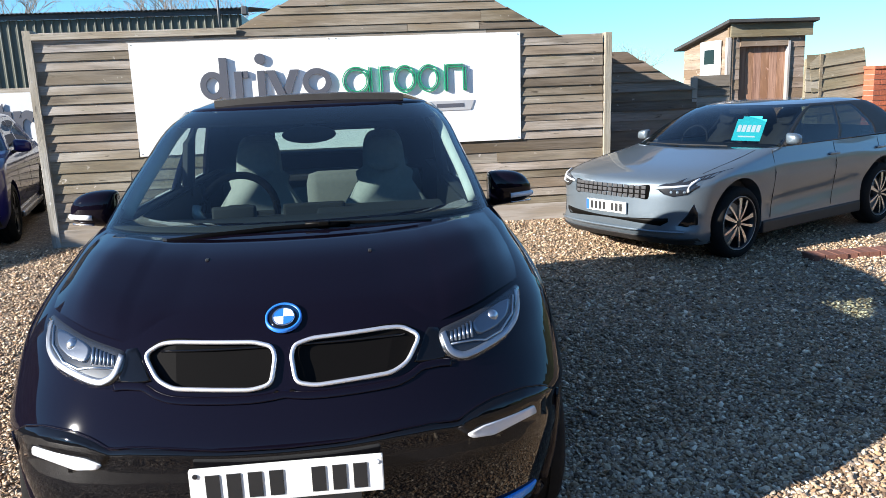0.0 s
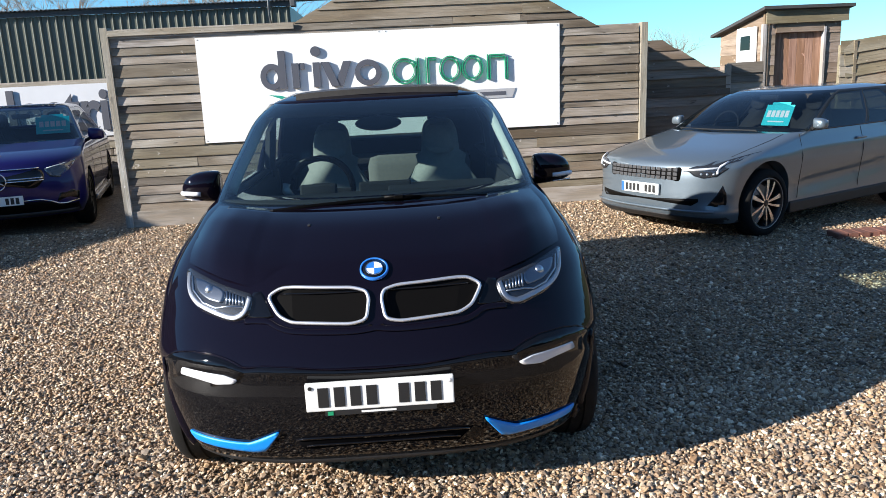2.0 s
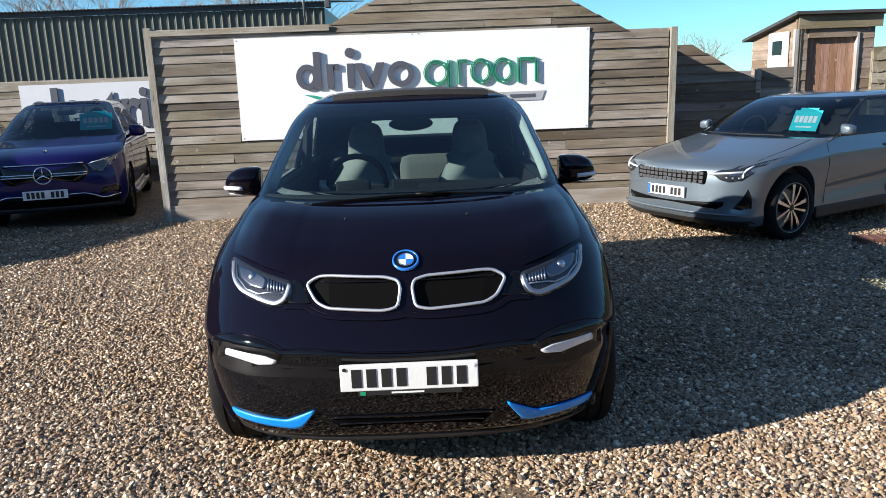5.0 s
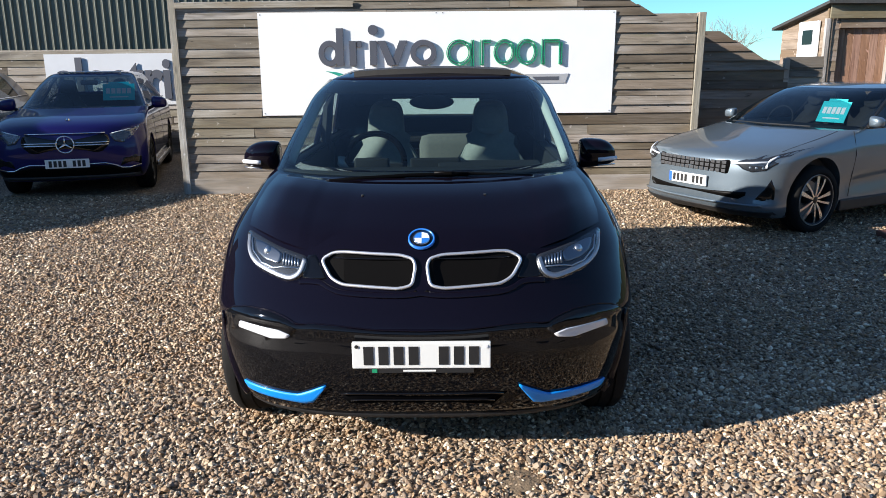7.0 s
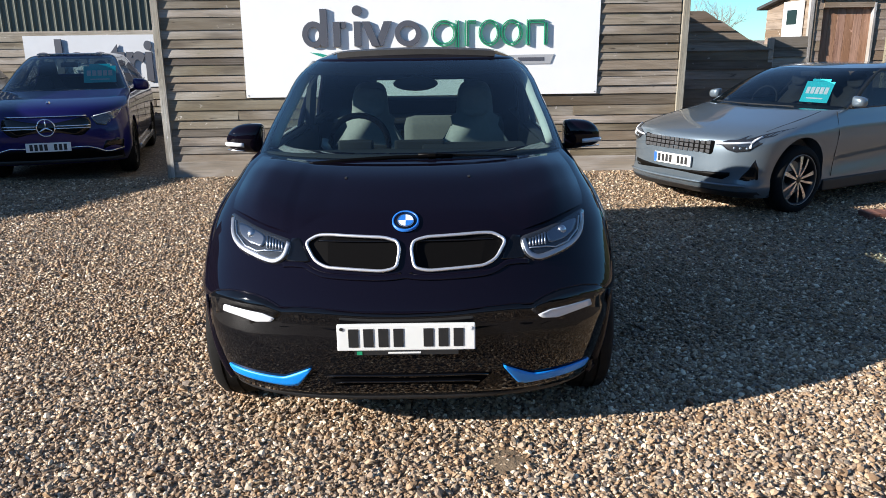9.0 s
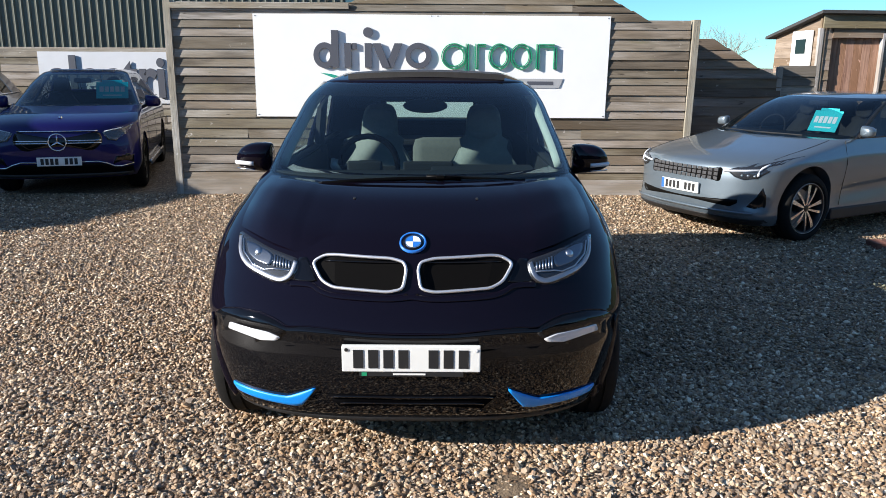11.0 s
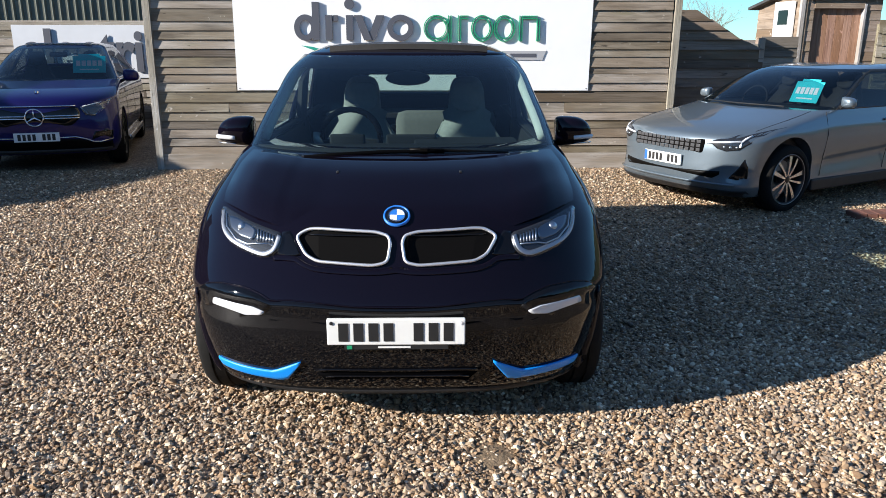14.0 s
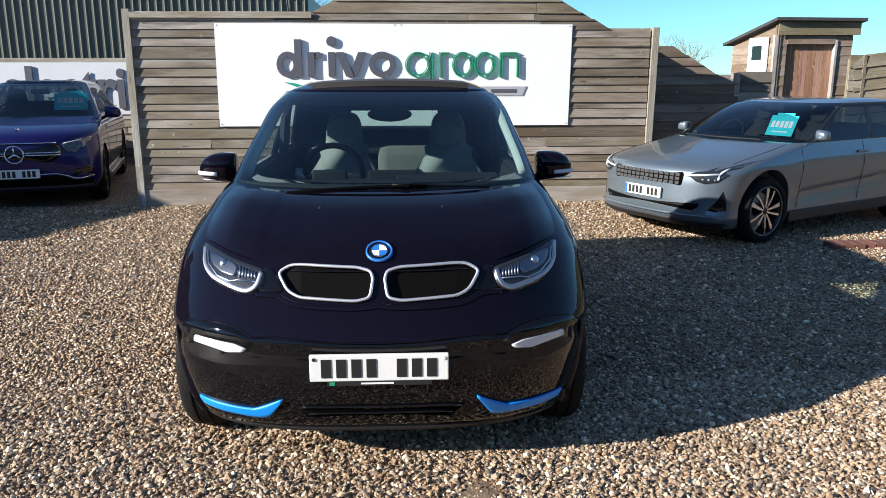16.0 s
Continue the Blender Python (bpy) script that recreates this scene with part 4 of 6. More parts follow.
def build_sign():
    Y = 9.085
    sg = thing("wall_sign", pose(0, 0, 0), "large white sign board with grey and green raised shapes", "sign")
    part("panel", prism([(-2.18, 2.275), (2.30, 2.265), (2.285, 1.005), (-2.19, 1.01)], Y - 0.006, Y), SIGN_WHITE, sg, "white composite panel")
    for x, z in ((-2.15, 2.25), (2.27, 2.24), (2.26, 1.03), (-2.16, 1.035), (0.05, 2.255), (0.13, 2.255)):
        part("screw", tube([(x, Y - 0.010, z), (x, Y - 0.004, z)], 0.008, 8), STEEL, sg)

    face = iter([0.036 + 0.003 * (i % 3) for i in range(60)])     # fronts a little apart where shapes cross

    def ring(cx, cz, rx, rz, w, mat, label):
        bm = bmesh.new()
        n = 32
        rows = []
        for yy in (Y - next(face), Y - 0.012):
            rows.append([[bm.verts.new((cx + (rx - k * w) * math.cos(i * math.tau / n), yy, cz + (rz - k * w) * math.sin(i * math.tau / n))) for i in range(n)] for k in (0, 1)])
        for i in range(n):
            j = (i + 1) % n
            bm.faces.new((rows[0][0][i], rows[0][0][j], rows[0][1][j], rows[0][1][i]))
            bm.faces.new((rows[1][0][i], rows[1][1][i], rows[1][1][j], rows[1][0][j]))
            bm.faces.new((rows[0][0][i], rows[1][0][i], rows[1][0][j], rows[0][0][j]))
            bm.faces.new((rows[0][1][i], rows[0][1][j], rows[1][1][j], rows[1][1][i]))
        part("sign_ring", bm, mat, sg, label)

    def hollow(cx, cz, rx, rz):
        ring(cx, cz, rx, rz, 0.012, e, el)
        ring(cx, cz, rx - 0.034, rz - 0.034, 0.011, e, el)

    def bar(x0, x1, z0, z1, mat, label, slant=0.0):
        part("sign_bar", prism([(x0, z0), (x1, z0), (x1 + slant, z1), (x0 + slant, z1)], Y - next(face), Y - 0.012), mat, sg, label)

    g, gl = SIGN_GREY, "dark grey raised shape"
    zb, zx, za = 1.625, 1.925, 2.08
    zm = (zb + zx) / 2
    ring(-1.295, zm, 0.14, 0.158, 0.07, g, gl)
    bar(-1.207, -1.119, zb, za, g, gl)
    bar(-1.045, -0.96, zb, zx, g, gl)
    bar(-0.953, -0.89, zx - 0.075, zx, g, gl)
    bar(-0.79, -0.703, zb, zx, g, gl)
    part("sign_dot", tube([(-0.745, Y - 0.036, 2.055), (-0.745, Y - 0.012, 2.055)], 0.062, 20), g, sg, gl)
    bar(-0.57, -0.47, zb, zx, g, gl, -0.12)
    bar(-0.535, -0.435, zb, zx, g, gl, 0.12)
    ring(-0.115, zm, 0.165, 0.158, 0.068, g, gl)
    e, el = SIGN_GREEN, "green raised outline shape"
    zb, zx = 1.616, 1.925
    zm = (zb + zx) / 2
    for cx, rx in ((0.335, 0.162), (0.905, 0.137), (1.185, 0.137)):
        hollow(cx, zm, rx, 0.160)
    for x0, z0, z1 in ((0.480, zb - 0.06, zx), (0.602, zb, zx), (1.372, zb, zx), (1.592, zb, zx - 0.04)):
        bar(x0, x0 + 0.011, z0, z1, e, el)
        bar(x0 + 0.031, x0 + 0.042, z0, z1, e, el)
        bar(x0 + 0.011, x0 + 0.031, z0, z0 + 0.011, e, el)
    for x0, x1 in ((0.642, 0.735), (1.412, 1.60)):
        bar(x0, x1, zx - 0.012, zx - 0.001, e, el)
        bar(x0, x1, zx - 0.042, zx - 0.031, e, el)
    part("sign_swoosh", prism([(-1.36, 1.56), (-1.22, 1.545), (-0.95, 1.47), (-1.2, 1.50)], Y - 0.012, Y - 0.005), SIGN_TEAL, sg, "green swoosh shape")
    part("web_strip", prism([(0.6, 1.385), (1.68, 1.385), (1.725, 1.50), (0.6, 1.50)], Y - 0.016, Y - 0.005), STRIP_GREY, sg, "silver strip")
    part("address_bar", box(1.27, 1.60, Y - 0.019, Y - 0.014, 1.42, 1.465), SIGN_GREY, sg, "dark bar for an address")


def build_rear_left():
    """The bay behind: boarded fence, white sign with a word, the green barn and its dish."""
    rng = random.Random(9)
    Y = 14.0
    fence = thing("wall_rear", pose(0, 0, 0), "weathered boarded fence at the back of the bay", "wooden fence", kind="structure")
    part("backing", box(-16, -3.2, Y + 0.01, Y + 0.08, 0, 1.95), POST_WOOD, fence)
    rows = [(0.02 + 0.135 * i, 0.135) for i in range(14)]
    boarded(fence, FENCE_WOOD, Y, rows, lambda z: -16.0, lambda z: -3.3, rng, joint=0.9)
    sg = thing("rear_sign", pose(0, 0, 0), "white sign board with grey raised letters", "sign")
    # panel white toned down to stand for shade on it
    part("panel", box(-7.36, -3.75, Y - 0.045, Y - 0.03, 0.92, 1.87), SHADED_WHITE, sg, "white composite panel")
    cu = bpy.data.curves.new("lettering", "FONT")
    cu.body, cu.size, cu.extrude, cu.offset = "electric", 1.05, 0.012, 0.030
    ob = new("lettering", cu)
    dg = bpy.context.evaluated_depsgraph_get()
    me = bpy.data.meshes.new_from_object(ob.evaluated_get(dg))
    bpy.data.objects.remove(ob)
    me.materials.clear()
    me.materials.append(SIGN_GREY)
    lt = new("lettering", me)
    lt.parent = sg
    lt["label"] = "raised grey word electric"
    lt.matrix_basis = pose(-7.23, Y - 0.07, 1.06, 90, 0, 0) @ Matrix.Diagonal((0.84, 1, 1, 1))
    barn = thing("barn", pose(0, 0, 0), "dark green corrugated steel barn", "barn")
    Y3, x0, x1, ht = 17.0, -22.0, -1.95, 3.36
    bm = bmesh.new()
    prof, x = [], x0
    while x < x1:
        prof += [(x, 0.0), (x + 0.118, 0.0)] + [(x + 0.144 - 0.026 * math.cos(k * math.pi / 6), -0.038 * math.sin(k * math.pi / 6)) for k in range(1, 6)]
        x += 0.170
    prof.append((x1, 0.0))
    lo = [bm.verts.new((a, Y3 + b, 0)) for a, b in prof]
    hi = [bm.verts.new((a, Y3 + b, ht)) for a, b in prof]
    for i in range(len(prof) - 1):
        bm.faces.new((lo[i], lo[i + 1], hi[i + 1], hi[i]))
    sharp(part("wall_sheet", bm, BARN_GREEN, barn, "ribbed dark green steel sheet", True), 50)
    part("end_wall", box(x1, x1 + 0.05, Y3, Y3 + 12, 0, ht), BARN_GREEN, barn)
    part("eaves_board", box(x0, x1 + 0.12, Y3 - 0.10, Y3 - 0.04, ht + 0.0, ht + 0.10), ROOF_SHEET, barn, "dark eaves board")
    bm = bmesh.new()
    prof, x = [], x0
    while x < x1 + 0.2:
        prof += [(x, 0.0), (x + 0.045, 0.028)]
        x += 0.09
    lo = [bm.verts.new((a, Y3 - 0.2, ht + 0.10 + b)) for a, b in prof]
    hi = [bm.verts.new((a, Y3 + 12, ht + 1.3 + b)) for a, b in prof]
    for i in range(len(prof) - 1):
        bm.faces.new((lo[i], lo[i + 1], hi[i + 1], hi[i]))
    part("roof", bm, ROOF_SHEET, barn, "grey corrugated roof", True)
    part("gutter_end", box(x1 + 0.08, x1 + 0.20, Y3 - 0.22, Y3 + 0.05, ht - 0.02, ht + 0.15, 0.02), ROOF_SHEET, barn)
    dish = thing("satellite_dish", pose(-2.32, 16.75, 3.27), "grey satellite dish on a bracket on the barn", "satellite dish")
    part("pole", tube([(0, 0.2, -0.3), (0, 0, -0.1), (0, 0, 0.60)], 0.026, 8), DULL_STEEL, dish, "", True)
    bm = bmesh.new()
    rows = []
    for k in range(6):
        r = 0.36 * k / 5
        rows.append([bm.verts.new((0.09 * (r / 0.36) ** 2, r * math.cos(a * math.tau / 20), r * math.sin(a * math.tau / 20) * 1.1)) for a in range(20)])
    for p, q in zip(rows, rows[1:]):
        for i in range(20):
            bm.faces.new((p[i], p[(i + 1) % 20], q[(i + 1) % 20], q[i]))
    bmesh.ops.remove_doubles(bm, verts=bm.verts, dist=0.001)
    d = part("reflector", bm, TRIM_BLACK, dish, "dark grey dish", True)
    d.matrix_basis = pose(-0.06, -0.05, 0.95, 0, 8, 195)
    md = d.modifiers.new("thick", "SOLIDIFY")
    md.thickness = 0.01
    part("arm", tube([(0.0, 0, 0.62), (-0.3, -0.05, 0.66), (-0.58, -0.1, 0.74)], 0.018, 6), STEEL, dish)
    part("receiver", tube([(-0.66, -0.1, 0.80), (-0.52, -0.09, 0.72)], 0.04, 8), STEEL, dish)


def build_shade_wall():
    """Tall unseen boarded wall in two legs, added left to shade the bay."""
    w = thing("unseen_shade_wall", pose(-11.35, 4.4, 0), "tall boarded wall out of view, added to cast shade", "wooden wall", kind="structure")
    for name, turn, x0, x1 in (("near_leg", 36.0, -14.0, 0.0), ("far_leg", 68.0, 0.0, 5.2)):
        leg = part(name, box(x0, x1, 0.0, 0.12, 0, 3.2), FENCE_WOOD, w)
        leg.matrix_basis = pose(0, 0, 0, 0, 0, turn)
    # taller unseen piece, added to shade the cars in the bay
    part("rear_leg", box(1.70, 1.82, 3.9, 6.3, 0, 4.1), FENCE_WOOD, w)


def build_shed():
    rng = random.Random(7)
    Y = 12.0
    shed = thing("garden_shed", pose(0, 0, 0), "small weathered wooden shed with a sloping felt roof", "shed")
    x0, x1, yb, d0, d1 = 6.42, 7.74, 13.75, 6.61, 7.44
    part("base", box(x0, x1, Y + 0.02, yb, 0, 0.3), MORTAR, shed, "grey block base")
    part("front_frame", box(x0, d0, Y + 0.03, Y + 0.08, 0.3, 2.45), SHED_WOOD, shed)
    part("front_frame", box(d1, x1, Y + 0.03, Y + 0.08, 0.3, 2.45), SHED_WOOD, shed)
    rows = [(0.3 + 0.164 * i, 0.164) for i in range(12)]
    boarded(shed, SHED_WOOD, Y + 0.03, rows, lambda z: x0 + 0.03, lambda z: d0, rng, thick=0.018, joint=0)
    boarded(shed, SHED_WOOD, Y + 0.03, rows, lambda z: d1 + 0.03, lambda z: x1, rng, thick=0.018, joint=0)
    part("corner_post", box(x0 - 0.04, x0 + 0.03, Y - 0.01, Y + 0.06, 0.3, 2.28, 0.004), POST_UPRIGHT, shed, "pale corner post")
    part("fascia", box(x0 - 0.01, x1 + 0.08, Y - 0.06, Y - 0.03, 2.275, 2.50, 0.004), PALE_WOOD, shed, "wide pale fascia board")
    part("door_frame", box(d1 - 0.005, d1 + 0.03, Y - 0.012, Y + 0.08, 0.3, 2.20), POST_UPRIGHT, shed, "pale door stop")
    pitch = (d1 - d0) / 6
    for i in range(6):
        part("door_plank", box(d0 + i * pitch + 0.002, d0 + (i + 1) * pitch - 0.002, Y + 0.085, Y + 0.105, 0.33, 2.14, 0.003), SHED_DOOR, shed, "red-brown door plank")
    part("lintel", box(d0, d1, Y - 0.004, Y + 0.12, 2.13, 2.45), SHED_WOOD, shed)
    part("back_wall", box(x0 + 0.05, x1, yb - 0.05, yb, 0.3, 2.20), SHED_WOOD, shed)
    part("side_wall", box(x1 - 0.05, x1, Y + 0.08, yb - 0.05, 0.3, 2.20), SHED_WOOD, shed, "boarded side wall")
    # flank, boarded, with a white window panel
    flank = part("side_wall", box(0, yb - Y, 0.03, 0.07, 0.3, 2.20), SHED_WOOD, shed, "boarded side wall")
    flank.matrix_basis = pose(x0, yb, 0, 0, 0, -90)
    gable = prism([(0, 2.20), (yb - Y, 2.20), (yb - Y, 2.46)], 0.03, 0.07)
    part("gable_board", gable, SHED_WOOD, flank)
    for i in range(11):
        part("board", board_bm(0.0, yb - Y - 0.01, 0.3 + 0.168 * i, 0.18, 0.032, 0.018), SHED_WOOD, flank)
    win = part("side_window", box(0.77, 1.47, -0.03, 0.0, 1.66, 2.26), WHITE_ENAMEL, flank, "white painted window panel")
    part("pane", box(0.93, 1.29, -0.036, -0.029, 1.88, 2.12), GLOSS_BLACK, win, "small dark pane")
    bm = bmesh.new()
    top = [(x0 - 0.10, Y - 0.16, 2.505), (x1 + 0.12, Y - 0.16, 2.495), (x1 + 0.12, yb + 0.2, 2.16), (x0 - 0.10, yb + 0.2, 2.16)]
    lo = [bm.verts.new(p) for p in top]
    hi = [bm.verts.new((p[0], p[1], p[2] + 0.05)) for p in top]
    bm.faces.new(lo[::-1])
    bm.faces.new(hi)
    for i in range(4):
        bm.faces.new((lo[i], lo[(i + 1) % 4], hi[(i + 1) % 4], hi[i]))
    part("roof", bm, FELT, shed, "thin felted roof")


def build_right():
    """Fence, brick pier and edging on the right."""
    rng = random.Random(12)
    fence = thing("fence_far_right", pose(0, 0, 0), "pale lichened boarded fence panel", "wooden fence", kind="structure")
    Y = 10.55
    boarded(fence, PALE_WOOD, Y, [(0.02 + 0.171 * i, 0.171) for i in range(11)], lambda z: 6.86, lambda z: 7.06, rng, joint=0)
    part("backing", box(6.86, 7.06, Y + 0.006, Y + 0.05, 0, 1.86), PALE_WOOD, fence)
    part("post", box(7.06, 7.11, Y - 0.03, Y + 0.04, 0, 1.92, 0.004), PALE_WOOD, fence)
    panel = part("leaning_panel", box(0, 0.78, 0.004, 0.03, 0, 1.82), POST_WOOD, fence, "panel that leans")
    panel.matrix_basis = pose(7.11, Y, 0.0, 0, -6.5, 0)
    for i in range(11):
        part("board", board_bm(0, 0.86 + 0.02 * rng.random(), 0.03 + 0.170 * i, 0.185, 0.0, 0.03), PALE_WOOD, panel)
    pier = thing("brick_pier", pose(0, 0, 0), "red brick pier with a brick coping", "brick wall", kind="structure")
    bx0, bx1, by, bt = 7.765, 9.5, 10.3, 1.68
    part("core", box(bx0 + 0.008, bx1, by + 0.01, by + 0.24, 0, bt), MORTAR, pier)
    for r in range(22):
        z = bt - 0.075 * (r + 1)
        x = bx0
        first = 0.215 if r % 2 else 0.1025
        while x < 8.6:
            part("brick", box(x, x + first, by, by + (0.25 if x == bx0 else 0.10), z + 0.005, z + 0.07), BRICK, pier)
            x += first + 0.01
            first = 0.215
    part("coping", box(bx0 - 0.015, bx1, by - 0.02, by + 0.27, bt, bt + 0.045, 0.006), BRICK, pier, "red brick coping")
    screen = thing("fence_by_pier", pose(0, 0, 0), "weathered boarded fence in front of the brick pier", "wooden fence", kind="structure")
    boarded(screen, PALE_WOOD, 10.15, [(0.02 + 0.135 * i, 0.135) for i in range(11)], lambda z: 8.0, lambda z: 10.0, rng, joint=0)
    edge = thing("brick_edging", pose(0, 0, 0), "row of red bricks laid in the gravel", "brick edging")
    for i in range(12):
        o = part("brick", box(-0.05, 0.05, -0.1, 0.1, 0, 0.062, 0.004), BROWN_BRICK, edge)
        o.matrix_basis = pose(4.28 + i * 0.107, 6.12 + i * 0.004 + rng.uniform(-0.01, 0.01), 0.0, rng.uniform(-1, 1), rng.uniform(-2, 2), rng.uniform(-3, 3))


def build_trees():
    """Bare winter trees behind the barn and fence."""
    spots = [(-13.1, 33, 7.0, 3), (-9.9, 34, 5.9, 5), (-6.8, 33, 7.0, 8), (-17.0, 35, 6.8, 11), (8.3, 22, 3.0, 15), (-5.0, 35, 6.7, 21)]
    for x, y, h, seed in spots:
        rng = random.Random(seed)
        tree = thing("bare_tree", pose(x, y, 0), "leafless winter tree with fine twigs", "tree", "bare trees")
        trunk, crown = bmesh.new(), bmesh.new()
        add_tube(trunk, [(0, 0, -0.1), (0.05, 0, h * 0.25), (0, 0.05, h * 0.45)], h * 0.03, 7, h * 0.018)

        def grow(p, d, length, r, depth):
            q = p + d * length
            mid = p + d * length * 0.5 + Vector((rng.uniform(-1, 1), rng.uniform(-1, 1), rng.uniform(-1, 1))) * length * 0.06
            add_tube(crown, [p, mid, q], r, 4 if depth > 1 else 5, r * 0.6)
            if depth >= 5:
                return
            for _ in range(rng.choice((2, 3, 3)) if depth < 4 else 2):
                e = (d + Vector((rng.uniform(-1, 1), rng.uniform(-1, 1), rng.uniform(-0.4, 0.6))) * 0.75).normalized()
                grow(q if rng.random() < 0.7 else mid, e, length * rng.uniform(0.62, 0.82), r * 0.62, depth + 1)

        for _ in range(7):
            d = Vector((rng.uniform(-1, 1), rng.uniform(-1, 1), 1)).normalized()
            grow(Vector((0, 0, h * 0.42)), d, h * 0.2, h * 0.0065, 0)
        part("trunk", trunk, BARK, tree)
        part("crown", crown, BARK, tree, "fine bare twigs")


def build_wires():
    for p, q in (((-3.0, 24, 7.4), (16, 30, 9.6)), ((-2.0, 24, 8.6), (16, 34, 13.5))):
        p, q = Vector(p), Vector(q)
        pts = [p.lerp(q, k / 10) - Vector((0, 0, 0.9 * 4 * (k / 10) * (1 - k / 10) * 0.4)) for k in range(11)]
        ob = finish("overhead_cable", tube(pts, 0.012, 5), TRIM_BLACK)
        tagged(ob, "thin dark overhead cable", "cable", "overhead cables", "structure")


def build_hatchback():
    car = thing("hatchback_car", pose(0, 1.9, 0, 0, 0, -0.8), "black electric hatchback with silver grille rings and blue accents", "car")
    S, cabin = Shell(HATCH_BODY, 5, 36, 30), Shell(HATCH_CABIN, 4, 36, 30, 0.3)
    body = part("body", S.loft(), BLACK_PAINT, car, "glossy black bodywork", True)
    inner = Shell([(0.55, 1.05, 0.4, 0.66, 2.2, 3.6), (0.9, 1.02, 0.5, 0.70, 2.2, 3.65), (1.2, 0.96, 0.6, 0.73, 2.2, 3.7)], 1, 16, 8)
    kidney = [(0.018, 0.893), (0.028, 0.920), (0.078, 0.934), (0.302, 0.942), (0.352, 0.939), (0.402, 0.910), (0.358, 0.843), (0.310, 0.820), (0.085, 0.808), (0.030, 0.820)]
    pockets = [rounded([(x * 0.985 + 0.004 * (1 if x > 0 else -1), 0.876 + (z - 0.876) * 0.94) for x, z in o], 0.02, 3) for o in (kidney, mirrored(kidney))]
    cut(body, inner.loft(), *[prism(o, -0.1, 0.34) for o in pockets], *[arch_tool(x, y, 0.378, 0.16) for x in (-0.84, 0.84) for y in (0.70, 3.27)])
    greenhouse(car, cabin, 0.83, [(0.0, 0.42), (0.47, 0.80)], BLACK_PAINT, BLACK_PAINT, WINDSCREEN, SIDE_GLASS, 0, (0.38, 0.62), 16, 3, 1, 15, 9)
    # dark header behind the top of the windscreen, and the matte top of the scuttle below it
    b, rows = bmesh.new(), []
    for z in np.linspace(1.495, 1.565, 5):
        _, f, d, w, n, _ = cabin.at(z)
        rows.append([b.verts.new((w * 0.95 * math.copysign(abs(math.sin(a)) ** (2 / n), a), f + 0.022 + d * (1 - abs(math.cos(a)) ** (2 / n)), z - 0.004)) for a in np.linspace(-1.3, 1.3, 33)])
    for p, q in zip(rows, rows[1:]):
        for i in range(32):
            b.faces.new((p[i], p[i + 1], q[i + 1], q[i]))
    hd = part("windscreen_header", b, FRIT_BLACK, car, "dark band along the top of the windscreen", True)
    md = hd.modifiers.new("thick", "SOLIDIFY")
    md.thickness, md.offset = 0.006, 0
    for s in (1, -1):                                  # black printed border down the sides of the windscreen
        b, rows = bmesh.new(), []
        for z in np.linspace(1.15, 1.555, 16):
            _, f, d, w, n, _ = cabin.at(z)
            rows.append([b.verts.new((s * (w * math.sin(a * math.pi / 2) ** (2 / n) - 0.006), f + 0.006 + d * (1 - math.cos(a * math.pi / 2) ** (2 / n)), z)) for a in np.linspace(0.755, 0.845, 5)])
        for p, q in zip(rows, rows[1:]):
            for i in range(4):
                b.faces.new((p[i], p[i + 1], q[i + 1], q[i]))
        fr = part("windscreen_border", b, FRIT_BLACK, car, "black printed glass border", True)
        md = fr.modifiers.new("thick", "SOLIDIFY")
        md.thickness, md.offset = 0.002, 0
    rim = cabin.outline(cabin.at(1.158))
    b = bmesh.new()
    row = [b.verts.new((x * 0.992, y + (0.005 if y < 1.25 else 0), 1.154)) for x, y, z in rim]
    low_row = [b.verts.new((x * 0.90, 1.24 if y < 1.22 else y, 1.128 if y < 1.22 else 1.148)) for x, y, z in rim]
    for i in range(len(row)):
        if min(rim[i][1], rim[i - 1][1]) < 3.3:
            b.faces.new((row[i - 1], row[i], low_row[i], low_row[i - 1]))
    sc = part("scuttle_top", b, CABIN_DARK, car, "matte black dashboard top", True)
    md = sc.modifiers.new("thick", "SOLIDIFY")
    md.thickness = 0.008
    for x in (-0.80, 0.80):
        for y in (0.70, 3.27):
            road_wheel(car, x, y, 0.35, 0.185, 0.255, 5, True, ALLOY_DARK, 1 if x > 0 else -1, rise(1.9 + y))
        part("arch_liner", arch_liner(x * 0.80, 0.70, 0.372, 0.13), TRIM_BLACK, car)
    # bonnet panel with raised shoulders, its edge a step above the wings
    front_x = (0.0, 0.05, 0.30, 0.36, 0.415, 0.455, 0.585, 0.668, 0.756)
    front_z = (0.972, 0.972, 0.972, 0.966, 0.938, 0.930, 0.950, 0.967, 0.981)
    b, rows, rows_n, cols = bmesh.new(), [], 22, 72
    for j in range(rows_n + 1):
        v, row = j / rows_n, []
        side = float(np.interp(v, (0, 0.2, 0.45, 0.75, 1.0), (0.757, 0.767, 0.765, 0.748, 0.722)))
        for i in range(cols + 1):
            u = -1 + 2 * i / cols
            low_z = float(np.interp(abs(u) * 0.756, front_x, front_z))
            x, z = u * side, low_z + (1.137 - low_z) * v
            up = (0.004 if abs(u) > 0.62 else 0.001) + 0.027 * float(np.interp(abs(u), (0.42, 0.62, 0.80, 0.84, 0.93, 1.0), (0, 0.42, 1.0, 0.98, 0.52, -0.08))) * float(np.interp(v, (0, 0.4, 0.8, 1.0), (0.35, 1.0, 0.85, 0.45))) - float(np.interp(abs(u), (0.58, 0.70), (0.007, 0.002))) * max(0.0, 1 - v * 6)
